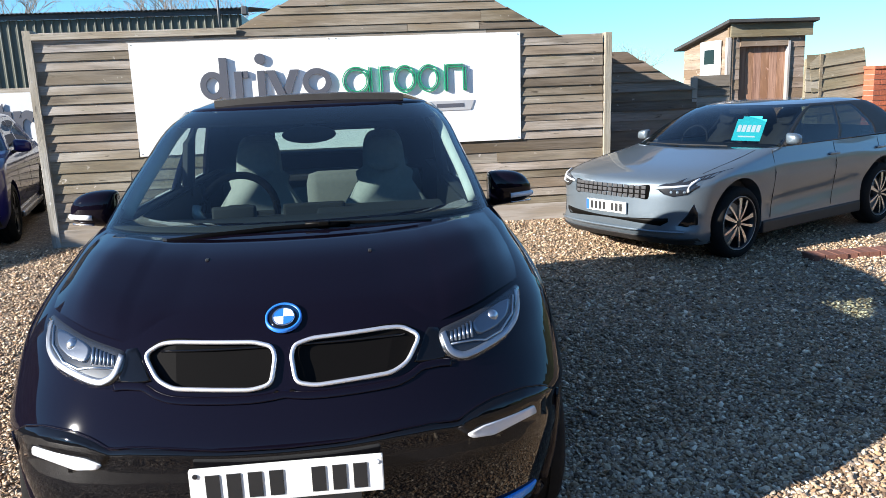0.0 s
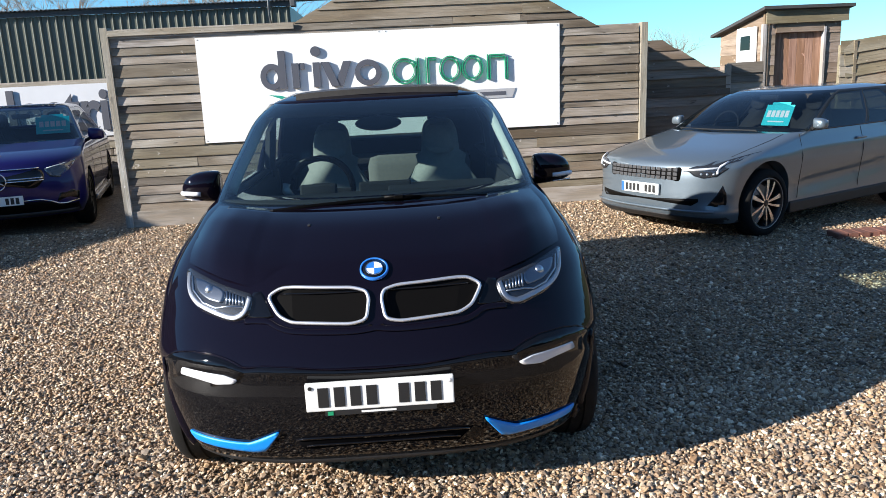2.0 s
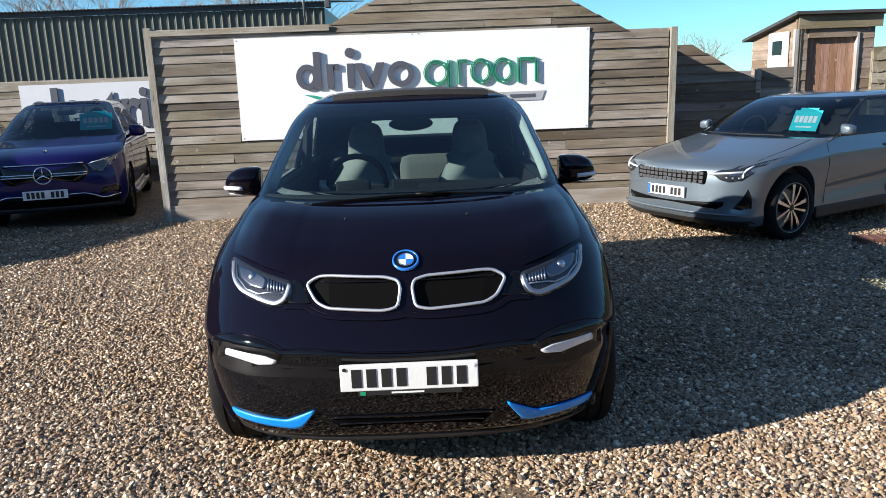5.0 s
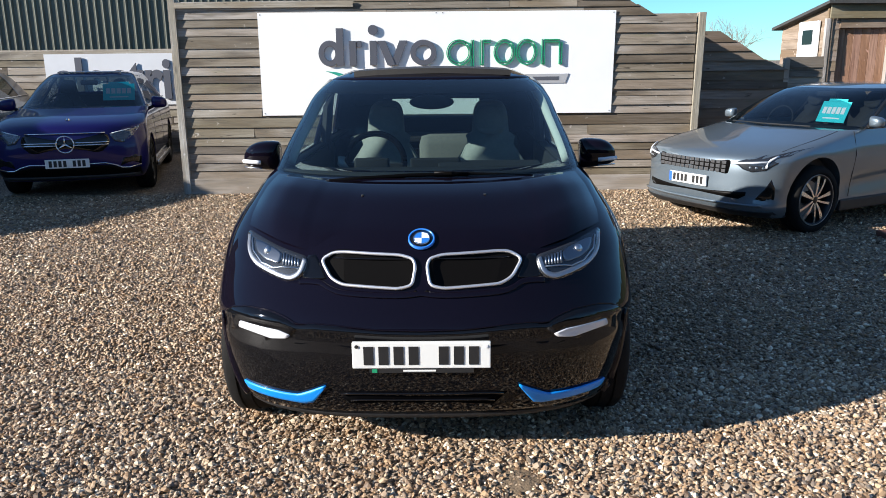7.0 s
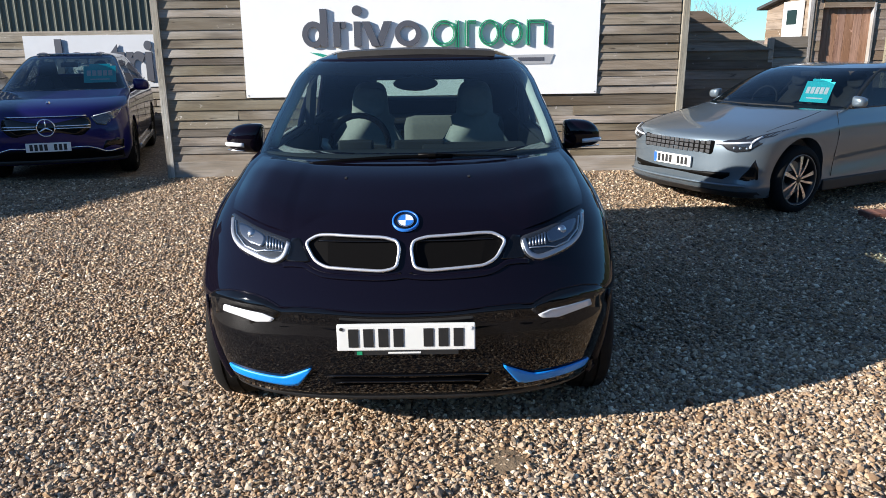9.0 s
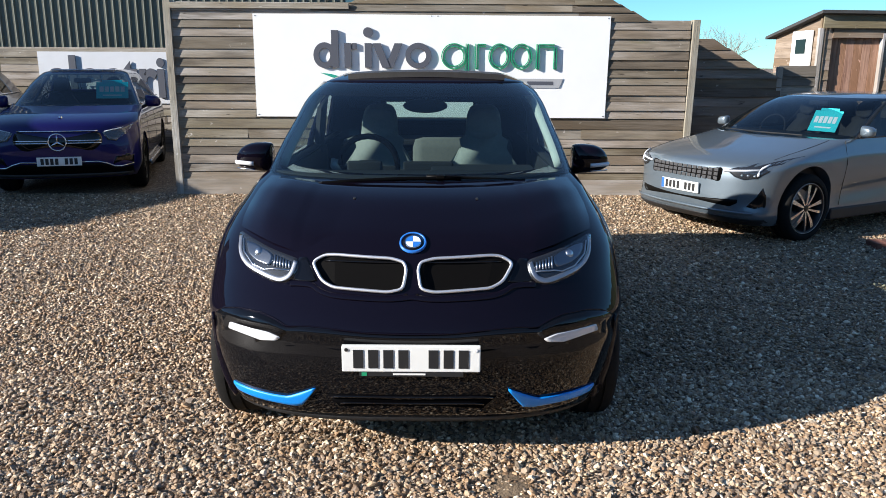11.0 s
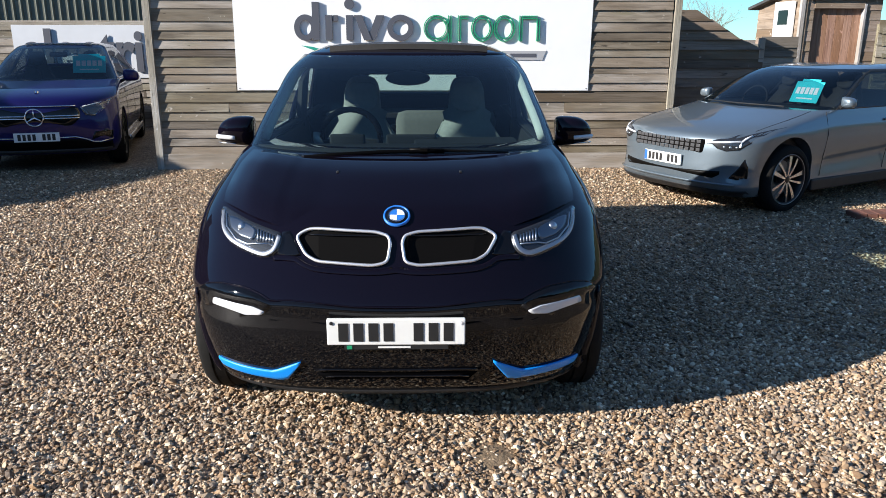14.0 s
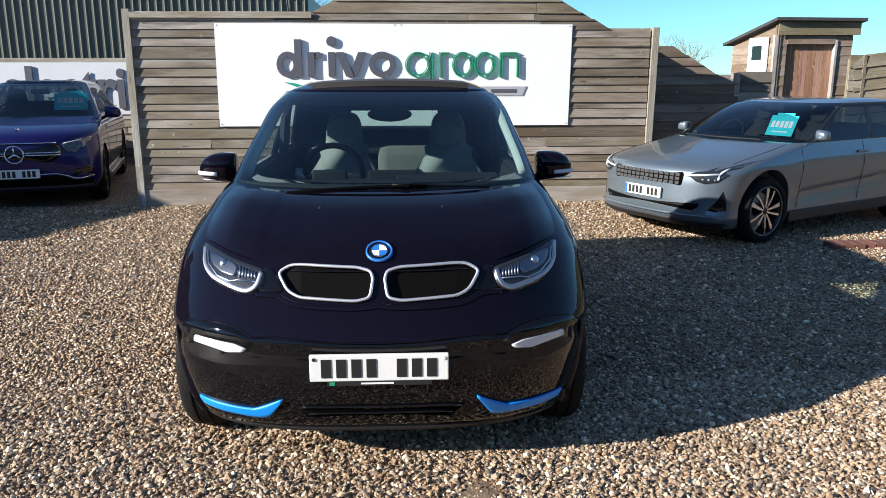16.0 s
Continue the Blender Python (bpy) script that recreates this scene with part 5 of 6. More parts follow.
            row.append(b.verts.new((x, S.front(x, z) - 0.55 * up, z + 0.83 * up)))
        rows.append(row)
    for p, q in zip(rows, rows[1:]):
        for i in range(cols):
            b.faces.new((p[i], p[i + 1], q[i + 1], q[i]))
    rim = rows[0] + [r[-1] for r in rows[1:]] + rows[-1][::-1][1:] + [r[0] for r in rows[::-1][1:-1]]
    back = [b.verts.new(v.co + Vector((0, 0.012, -0.006))) for v in rim]
    for i in range(len(rim)):
        b.faces.new((rim[i - 1], rim[i], back[i], back[i - 1]))
    sharp(part("bonnet", b, BLACK_PAINT, car, "glossy black bonnet", True), 45)
    # lower gloss fascia below the crease
    def crease(x):
        x = abs(x)
        edge = [(0.0, 0.662), (0.16, 0.665), (0.32, 0.677), (0.42, 0.680), (0.485, 0.672), (0.535, 0.695), (0.60, 0.710), (0.70, 0.712), (0.78, 0.695), (0.83, 0.655)]
        return float(np.interp(x, [p[0] for p in edge], [p[1] for p in edge]))

    b, rows = bmesh.new(), []
    for j in range(17):
        row = []
        for i in range(85):
            u = -1 + 2 * i / 84
            lo, hi = 0.282 + 0.022 * abs(u) ** 4, crease(u * 0.82)
            z = lo + (hi - lo) * j / 16
            x = u * min(0.825, 0.968 * S.at(z)[3])
            row.append(b.verts.new((x, S.front(x, z) - 0.005, z)))
        rows.append(row)
    for p, q in zip(rows, rows[1:]):
        for i in range(84):
            b.faces.new((p[i], p[i + 1], q[i + 1], q[i]))
    rim = rows[0] + [r[-1] for r in rows[1:]] + rows[-1][::-1][1:] + [r[0] for r in rows[::-1][1:-1]]
    back = [b.verts.new(v.co + Vector((0, 0.015, 0))) for v in rim]
    for i in range(len(rim)):
        b.faces.new((rim[i - 1], rim[i], back[i], back[i - 1]))
    part("lower_fascia", b, GLOSS_BLACK, car, "glossy black lower bumper fascia", True)
    part("bumper_crease", strip_on_front(S, [(x, crease(x) + 0.006) for x in np.linspace(-0.82, 0.82, 61)], 0.0035, 8, 0.001), BLACK_PAINT, car, "", True)
    for s in (-1, 1):
        part("fascia_edge", strip_on_front(S, [(s * min(0.838, 0.975 * S.at(z)[3]), z) for z in (0.66, 0.60, 0.50, 0.40, 0.34)], 0.006, 8, 0.001), BLACK_PAINT, car, "", True)
    part("bumper_lip", tube([(x, S.front(x, 0.275) + 0.012, 0.274 + 0.026 * (abs(x) / 0.8) ** 3) for x in np.linspace(-0.755, 0.755, 31)], 0.022, 8), TRIM_BLACK, car, "satin black lower lip", True)
    # twin grille openings: leaning panels set back in pockets, silver rings round them
    for o in (kidney, mirrored(kidney)):
        o = rounded(o, 0.02, 3)
        cx = float(np.mean([p[0] for p in o]))
        b = bmesh.new()
        add_prism(b, [(cx + (x - cx) * 1.01, 0.876 + (z - 0.876) * 1.01) for x, z in o], 0.0, 0.01)
        for v in b.verts:
            v.co.y += S.front(v.co.x, 0.812) + 0.014 + (v.co.z - 0.81) * 0.58
        g = part("grille", b, GRILLE_BLACK, car, "black closed grille panel")
        bead = [(cx + (p[0] + (q[0] - p[0]) * k / 4 - cx) * 0.975, 0.876 + (p[1] + (q[1] - p[1]) * k / 4 - 0.876) * 0.91) for p, q in zip(o, o[1:] + o[:1]) for k in range(4)]
        bead = [(x, S.front(x, z) - 0.009, z) for x, z in bead]
        part("grille_ring", tube(bead + bead[:2], 0.0066, 10), GRILLE_SILVER, g, "satin silver grille ring", True)
        bar = [(cx + u, S.front(cx + u, 0.812) + 0.072, 0.912) for u in np.linspace(-0.155, 0.155, 9)]
        part("grille_bar", tube(bar, 0.004, 8), GLOSS_BLACK, g, "", True)
    # headlamps, joined to the grille by a black mask over a ledge of the bumper
    lamp = [(0.449, 0.910), (0.464, 0.855), (0.490, 0.832), (0.540, 0.823), (0.655, 0.850), (0.712, 0.886), (0.762, 0.972), (0.668, 0.955), (0.585, 0.936)]
    ledge = [(0.485, 0.826), (0.455, 0.829), (0.425, 0.829), (0.392, 0.826), (0.355, 0.808), (0.30, 0.796), (0.16, 0.790), (0.07, 0.790), (0.0, 0.797)]
    ledge = [smoothed(ledge, k / 30) for k in range(31)]
    part("bumper_ledge", ribbon_on_front(S, [tuple(p) for p in ledge] + [(-x, z) for x, z in ledge[::-1][1:]], 0.020, 0.007, 0.014), BLACK_PAINT, car, "", True)
    for s in (1, -1):
        mask = [(0.414, 0.908), (0.425, 0.920), (0.455, 0.916), (0.475, 0.850), (0.470, 0.838), (0.430, 0.836), (0.392, 0.838), (0.374, 0.842)]
        part("grille_mask", on_front(S, mask if s > 0 else mirrored(mask), 0.003, 0.01), GLOSS_BLACK, car, "black panel between grille and headlamp", True)
        o = rounded(lamp if s > 0 else mirrored(lamp), 0.03, 4)
        h = part("headlamp", on_front(S, o, 0.003, 0.02), LAMP_HOUSING, car, "clear lens headlamp with a white light bar", True)
        u = [(0.742, 0.957), (0.728, 0.914), (0.700, 0.884), (0.652, 0.863), (0.545, 0.838), (0.505, 0.844), (0.482, 0.864), (0.468, 0.904)]
        u = [smoothed(u, k / 36) for k in range(37)]
        part("light_bar", ribbon_on_front(S, [(s * x, z) for x, z in u], 0.018, 0.010, 0.008), LIGHT_GUIDE, h, "white curved light bar", True)
        bowl = [(0.575, 0.878), (0.640, 0.888), (0.690, 0.910), (0.712, 0.945), (0.668, 0.944), (0.590, 0.926), (0.562, 0.912)]
        part("lamp_bowl", on_front(S, rounded(bowl if s > 0 else mirrored(bowl), 0.012, 2), 0.006, 0.01), LAMP_BOWL, h, "dark reflector bowl", True)
        b = bmesh.new()
        bmesh.ops.create_uvsphere(b, u_segments=18, v_segments=12, radius=0.022, matrix=Matrix.Translation((s * 0.634, S.front(0.634, 0.912) + 0.012, 0.912)))
        part("projector", b, LAMP_CHROME, h, "chrome projector lens", True)
        for k in range(6):
            x0 = 0.492 + 0.013 * k
            part("reflector_rib", strip_on_front(S, [(s * x0, 0.878), (s * (x0 + 0.002), 0.902 + k * 0.003)], 0.0042, 6, 0.006), LAMP_CHROME, h, "", True)
        part("lamp_line", strip_on_front(S, [(s * x, z) for x, z in ((0.490, 0.872), (0.565, 0.870), (0.60, 0.864), (0.655, 0.876), (0.705, 0.910), (0.722, 0.950))], 0.0035, 6, 0.008), LAMP_CHROME, h, "", True)
        part("lens", on_front(S, o, 0.016, 0.004), LAMP_LENS, h, "clear lens", True)
        # daytime lamps in the fascia
        slot = [(0.485, 0.655), (0.545, 0.690), (0.62, 0.704), (0.71, 0.700), (0.785, 0.678), (0.79, 0.60), (0.62, 0.596), (0.53, 0.612)]
        d = part("lamp_recess", on_front(S, slot if s > 0 else mirrored(slot), 0.0057, 0.01), GLOSS_BLACK, car, "", True)
        drl = [(0.513, 0.630), (0.565, 0.646), (0.740, 0.656), (0.750, 0.627), (0.597, 0.609), (0.530, 0.616)]
        part("day_lamp", on_front(S, rounded(drl if s > 0 else mirrored(drl), 0.008, 2), 0.014, 0.012), DAY_LENS, d, "white daytime lamp", True)
        # blue accents
        part("accent_strip", grid_on_front(S, [s * x for x in np.linspace(0.380, 0.752, 25)],
                                           lambda x: float(np.interp(abs(x), (0.380, 0.440, 0.474, 0.60, 0.735, 0.752), (0.424, 0.340, 0.331, 0.338, 0.346, 0.366))),
                                           lambda x: float(np.interp(abs(x), (0.380, 0.460, 0.500, 0.56, 0.70, 0.752), (0.430, 0.392, 0.374, 0.374, 0.380, 0.378))), 0.016, 4, 0.014), ACCENT_BLUE, car, "bright blue accent strip", True)
        part("washer_nozzle", box(s * 0.265 - 0.006, s * 0.265 + 0.006, 0.515, 0.535, 1.085, 1.108, 0.003), TRIM_BLACK, car)
        wedge_mirror(car, s * 0.928, 1.50, 1.168, s, BLACK_PAINT)
    # lower grille
    low = [(-0.335, 0.402), (-0.29, 0.342), (0.28, 0.338), (0.335, 0.398)]
    lg = part("lower_grille", on_front(S, low[::-1], 0.007, 0.01), FRIT_BLACK, car, "slim black lower grille", True)
    for z, w, r in ((0.398, 0.32, 0.005), (0.366, 0.285, 0.004)):
        part("slat", strip_on_front(S, [(x, z - 0.006 * (abs(x) / w) ** 8) for x in np.linspace(-w, w, 17)], r, 8, 0.009), GLOSS_BLACK, lg, "", True)
    # roundel on the bonnet, a plain blue and white disc
    rd = part("roundel", lathe([(0.0, 0.0005), (0.006, 0.030), (0.008, 0.031), (0.006, 0.033), (0.006, 0.046), (0.0, 0.046)], 40), GLOSS_BLACK, car, "round blue, black and white badge", True)
    ny, nz = -0.57, 0.82
    c = Vector((0, S.front(0, 0.978) - 0.001, 0.978))
    m = Matrix((( 0, 1, 0, c.x), (ny, 0, nz, c.y), (nz, 0, -ny, c.z), (0, 0, 0, 1)))
    rd.matrix_basis = m
    part("badge_ring", lathe([(-0.002, 0.046), (0.008, 0.046), (0.008, 0.053), (-0.002, 0.054)], 40), ROUNDEL_BLUE, rd, "blue outer ring", True)
    part("badge_rim", lathe([(0.004, 0.030), (0.0095, 0.030), (0.0095, 0.0325), (0.004, 0.033)], 40), CHROME, rd, "", True)
    for q in range(4):
        b = bmesh.new()
        v0 = b.verts.new((0.0085, 0, 0))
        arc = [b.verts.new((0.0085, 0.03 * math.cos(a), 0.03 * math.sin(a))) for a in [q * math.pi / 2 + k * math.pi / 16 for k in range(9)]]
        for p1, p2 in zip(arc, arc[1:]):
            b.faces.new((v0, p1, p2))
        part("badge_quarter", b, ROUNDEL_BLUE if q % 2 else WHITE_ENAMEL, rd)
    p = plate(car, S, 0, 0.575, 0.53, 0.105, (1, 1, 1, 1, 0, 1, 1, 1), False)
    y = S.front(0, 0.575) - 0.021
    for sx, mt in ((-1, PLATE_BLACK), (1, WHITE_ENAMEL)):
        part("plate_screw", tube([(sx * 0.247, y - 0.004, 0.612), (sx * 0.247, y + 0.004, 0.612)], 0.007, 10), mt, p, "screw cap")
    for sx in (-0.022, 0.022):
        part("parking_sensor", tube([(sx, S.front(sx, 0.80) - 0.004, 0.80), (sx, S.front(sx, 0.80) + 0.01, 0.80)], 0.008, 10), GLOSS_BLACK, car)
    part("plate_footer", box(-0.20, 0.20, y, y + 0.02, 0.504, 0.5215), PLATE_BLACK, p, "black strip with a white bar for an address")
    part("footer_bar", box(-0.07, 0.055, y - 0.002, y + 0.002, 0.510, 0.5165), PLATE_WHITE, p)
    part("footer_mark", box(-0.19, -0.17, y - 0.002, y + 0.002, 0.506, 0.520), SIGN_GREEN, p)
    # wiper
    wp = [(-0.44, 0.735, 1.135), (-0.28, 0.742, 1.146), (-0.08, 0.755, 1.155), (0.11, 0.762, 1.158), (0.20, 0.765, 1.156)]
    w = part("wiper", tube(wp, 0.009, 8), FRIT_BLACK, car, "black wiper", True)
    part("wiper_arm", tube([(0.50, 0.82, 1.142), (0.30, 0.785, 1.153), (0.11, 0.765, 1.164), (0.04, 0.76, 1.165)], 0.008, 8), GRILLE_BLACK, w, "", True)
    part("wiper_joint", box(0.085, 0.125, 0.752, 0.782, 1.156, 1.172, 0.004), GRILLE_BLACK, w)
    part("wiper_tip", box(-0.455, -0.42, 0.728, 0.745, 1.128, 1.142, 0.004), TRIM_BLACK, w)
    # tilted sunroof panel
    b = bmesh.new()
    rows = []
    for yy, zz in ((1.99, 1.582), (1.99, 1.614), (2.55, 1.622), (2.55, 1.600)):
        rows.append([b.verts.new((0.01 + x, yy + 0.02 * (x / 0.5) ** 2, zz + 0.018 * (1 - (x / 0.5) ** 2) - 0.006)) for x in np.linspace(-0.475, 0.475, 15)])
    for a0, b0 in zip(rows, rows[1:] + rows[:1]):
        for i in range(14):
            b.faces.new((a0[i], a0[i + 1], b0[i + 1], b0[i]))
    for i in (0, 14):
        b.faces.new([r[i] for r in rows])
    part("sunroof_panel", b, material("sunroof_grey", (0.040, 0.036, 0.032), 0.5, vary=0.2, scale=90), car, "dark glass sunroof panel tilted up")
    # cabin
    part("dashboard", box(-0.68, 0.68, 1.02, 1.48, 0.86, 1.105, 0.05), CABIN_DARK, car, "dark dashboard", True)
    part("dash_screen", box(-0.10, 0.17, 1.36, 1.385, 1.06, 1.160, 0.012), CABIN_DARK, car, "central screen")
    part("instrument_screen", box(-0.40, -0.21, 1.33, 1.36, 1.07, 1.165, 0.014), CABIN_DARK, car, "", True)
    part("dash_shelf", box(0.05, 0.60, 1.20, 1.46, 1.10, 1.135, 0.012), CABIN_DARK, car)
    rim = [(-0.305 + 0.166 * math.cos(a), 1.50 + 0.055 * math.sin(a), 1.118 + 0.158 * math.sin(a)) for a in [k * math.tau / 28 for k in range(28)]]
    sw = part("steering_wheel", tube(rim + rim[:2], 0.017, 10), FRIT_BLACK, car, "black steering wheel", True)
    part("wheel_boss", box(-0.375, -0.235, 1.46, 1.50, 1.04, 1.15, 0.03), CABIN_DARK, sw, "", True)
    for dx in (-1, 1):
        part("wheel_spoke", box(min(-0.305 + dx * 0.06, -0.305 + dx * 0.16), max(-0.305 + dx * 0.06, -0.305 + dx * 0.16), 1.475, 1.49, 1.075, 1.12, 0.006), CABIN_DARK, sw)
    part("gear_stalk", tube([(-0.44, 1.42, 1.07), (-0.485, 1.44, 1.13), (-0.48, 1.45, 1.16)], 0.022, 8), SILVER_PAINT, car, "silver selector stalk", True)
    for x in (-0.29, 0.37):
        seat(car, x, 2.05, 0.655, SEAT_GREY, SEAT_GREY, 1.0, ACCENT_BLUE)
    for x, half in ((-0.50, 0.16), (0.26, 0.38)):
        part("rear_seat", box(x - half, x + half, 3.02, 3.18, 0.60, 1.13, 0.08), SEAT_MID, car, "grey rear seat back", True)
    for s in (1, -1):
        path = []
        for z in np.linspace(1.17, 1.53, 9):
            _, f, d, w, n, _ = cabin.at(z)
            a = 0.93 * math.pi / 2
            path.append((s * (w * math.sin(a) ** (2 / n) - 0.04), f + d * (1 - math.cos(a) ** (2 / n)) + 0.03, z))
        part("pillar_trim", tube(path, 0.036, 10), CABIN_GREY, car, "light grey windscreen pillar trim", True)
        rim = [(s * 0.888, 0.70 + 0.388 * math.cos(a), 0.352 + 0.388 * math.sin(a)) for a in np.linspace(0.4, 1.85, 17)]
        ridge = [(0.79, 1.25, 1.05), (0.825, 0.95, 0.99), (0.848, 0.72, 0.915), (0.852, 0.55, 0.82), (0.845, 0.42, 0.70), (0.835, 0.36, 0.58), (0.815, 0.335, 0.44), (0.782, 0.315, 0.34), (0.755, 0.31, 0.29)]
        ridge = [smoothed(ridge, k / 30) for k in range(31)]
        part("front_fender", tube([(s * x, y, z) for x, y, z in ridge], 0.050, 14, 0.022), BLACK_PAINT, car, "glossy black fender shoulder", True)
        part("arch_flare", tube(rim, 0.024, 8), GLOSS_BLACK, car, "glossy black wheel arch flare", True)
    part("cabin_floor", box(-0.64, 0.64, 1.1, 3.55, 0.56, 0.60), CABIN_DARK, car)
    part("parcel_shelf", box(-0.64, 0.64, 3.2, 3.62, 1.06, 1.10, 0.01), CABIN_DARK, car)
    for s in (1, -1):
        part("door_card", box(s * 0.715 - 0.02, s * 0.715 + 0.02, 1.25, 2.6, 0.70, 1.13, 0.015), CABIN_DARK, car, "dark door trim")
        part("b_pillar_trim", tube([(s * 0.715, 2.35, 1.10), (s * 0.69, 2.38, 1.38), (s * 0.62, 2.42, 1.54)], 0.035, 6), CABIN_DARK, car)
    b = bmesh.new()
    bmesh.ops.create_uvsphere(b, u_segments=20, v_segments=10, radius=1)
    for v in b.verts:
        v.co = Vector((0.01 + v.co.x * 0.13, 1.76 + v.co.y * 0.025, 1.435 + v.co.z * 0.042))
    im = part("interior_mirror", b, CABIN_DARK, car, "black interior mirror", True)
    part("mirror_stem", tube([(0.01, 1.76, 1.45), (0.005, 1.775, 1.51)], 0.018, 8), CABIN_DARK, im)
    part("camera_pod", box(-0.05, 0.05, 1.76, 1.86, 1.445, 1.485, 0.018), FRIT_BLACK, im, "", True)


# ---------------------------------------------------------------- the other parked cars
SALOON_BODY = [
    (0.20, 0.14, 0.36, 0.85, 3.0, 4.45), (0.29, 0.04, 0.40, 0.882, 2.9, 4.55), (0.42, 0.00, 0.46, 0.886, 2.4, 4.60), (0.58, 0.005, 0.48, 0.905, 2.4, 4.60),
    (0.70, 0.012, 0.50, 0.920, 2.4, 4.60), (0.785, 0.03, 0.54, 0.930, 2.4, 4.60), (0.835, 0.10, 0.58, 0.925, 2.4, 4.60), (0.90, 0.34, 0.60, 0.905, 2.4, 4.58), (0.965, 0.72, 0.60, 0.885, 2.4, 4.56), (1.03, 1.10, 0.55, 0.868, 2.4, 4.5)]
SALOON_CABIN = [
    (1.025, 1.10, 0.55, 0.863, 2.3, 4.45), (1.15, 1.33, 0.55, 0.808, 2.4, 4.42), (1.26, 1.57, 0.52, 0.752, 2.5, 4.26), (1.36, 1.83, 0.48, 0.698, 2.5, 4.08),
    (1.43, 2.10, 0.44, 0.640, 2.5, 3.85), (1.468, 2.40, 0.40, 0.54, 2.5, 3.50)]
SUV_BODY = [
    (0.24, 0.16, 0.40, 0.86, 2.8, 4.60), (0.36, 0.04, 0.42, 0.92, 2.7, 4.72), (0.50, 0.00, 0.45, 0.94, 2.6, 4.76), (0.70, 0.00, 0.48, 0.942, 2.5, 4.76), (0.85, 0.04, 0.52, 0.935, 2.4, 4.76),
    (0.95, 0.14, 0.55, 0.920, 2.3, 4.74), (1.02, 0.42, 0.58, 0.905, 2.3, 4.70), (1.07, 0.85, 0.55, 0.880, 2.3, 4.65), (1.11, 1.18, 0.50, 0.860, 2.3, 4.60)]
SUV_CABIN = [
    (1.10, 1.16, 0.50, 0.845, 2.4, 4.50), (1.24, 1.42, 0.50, 0.775, 2.5, 4.38), (1.38, 1.68, 0.48, 0.705, 2.6, 4.25), (1.48, 1.94, 0.45, 0.645, 2.6, 4.12), (1.55, 2.16, 0.42, 0.585, 2.6, 3.95), (1.585, 2.45, 0.38, 0.48, 2.6, 3.70)]


def price_card(parent, x, y, z, tilt):
    """A bright price card behind the windscreen, its writing as plain bars."""
    card = part("price_card", box(-0.17, 0.17, -0.003, 0.003, -0.125, 0.125, 0.002), PRICE_CARD, parent, "turquoise price card with white bars for its figures")
    card.matrix_basis = pose(x, y, z, tilt, 0, 0)
    part("card_tab", box(-0.11, 0.11, -0.003, 0.003, 0.126, 0.155), PRICE_CARD, card)
    for i in range(5):
        part("price_bar", box(-0.135 + i * 0.056, -0.092 + i * 0.056, -0.006, -0.002, -0.025, 0.055), WHITE_ENAMEL, card)
    part("price_bar", box(-0.10, 0.10, -0.006, -0.002, -0.085, -0.07), WHITE_ENAMEL, card)
    return card


def cabin_fittings(car, x_drive, y0, z0, wide):
    """Dark cabin: floor, dashboard, two seats and steering wheel."""
    part("dashboard", box(-wide, wide, y0 + 0.12, y0 + 0.52, z0 - 0.25, z0 + 0.01, 0.04), CABIN_DARK, car, "dark dashboard", True)
    rim = [(x_drive + 0.17 * math.cos(a), y0 + 0.56 + 0.06 * math.sin(a), z0 + 0.02 + 0.16 * math.sin(a)) for a in [k * math.tau / 22 for k in range(22)]]
    part("steering_wheel", tube(rim + rim[:2], 0.014, 6), CABIN_DARK, car, "black steering wheel", True)
    for x in (-0.37, 0.37):
        seat(car, x, y0 + 1.15, z0 - 0.38, SEAT_DARK, SEAT_DARK, 0.98)
    part("rear_seat", box(-wide, wide, y0 + 2.05, y0 + 2.2, z0 - 0.4, z0 + 0.12, 0.06), SEAT_DARK, car, "dark rear seat", True)
    part("interior_mirror", box(-0.12, 0.12, y0 + 0.85, y0 + 0.87, z0 + 0.30, z0 + 0.37, 0.02), CABIN_DARK, car, "", True)


def side_seams(car, shell, doors, z0, z1):
    """Door shut lines on both flanks."""
    for s in (-1, 1):
        for y in doors:
            part("door_seam", tube([(s * (shell.at(z)[3] - 0.001), y, z) for z in np.linspace(z0, z1, 7)], 0.0035, 5), TRIM_BLACK, car)


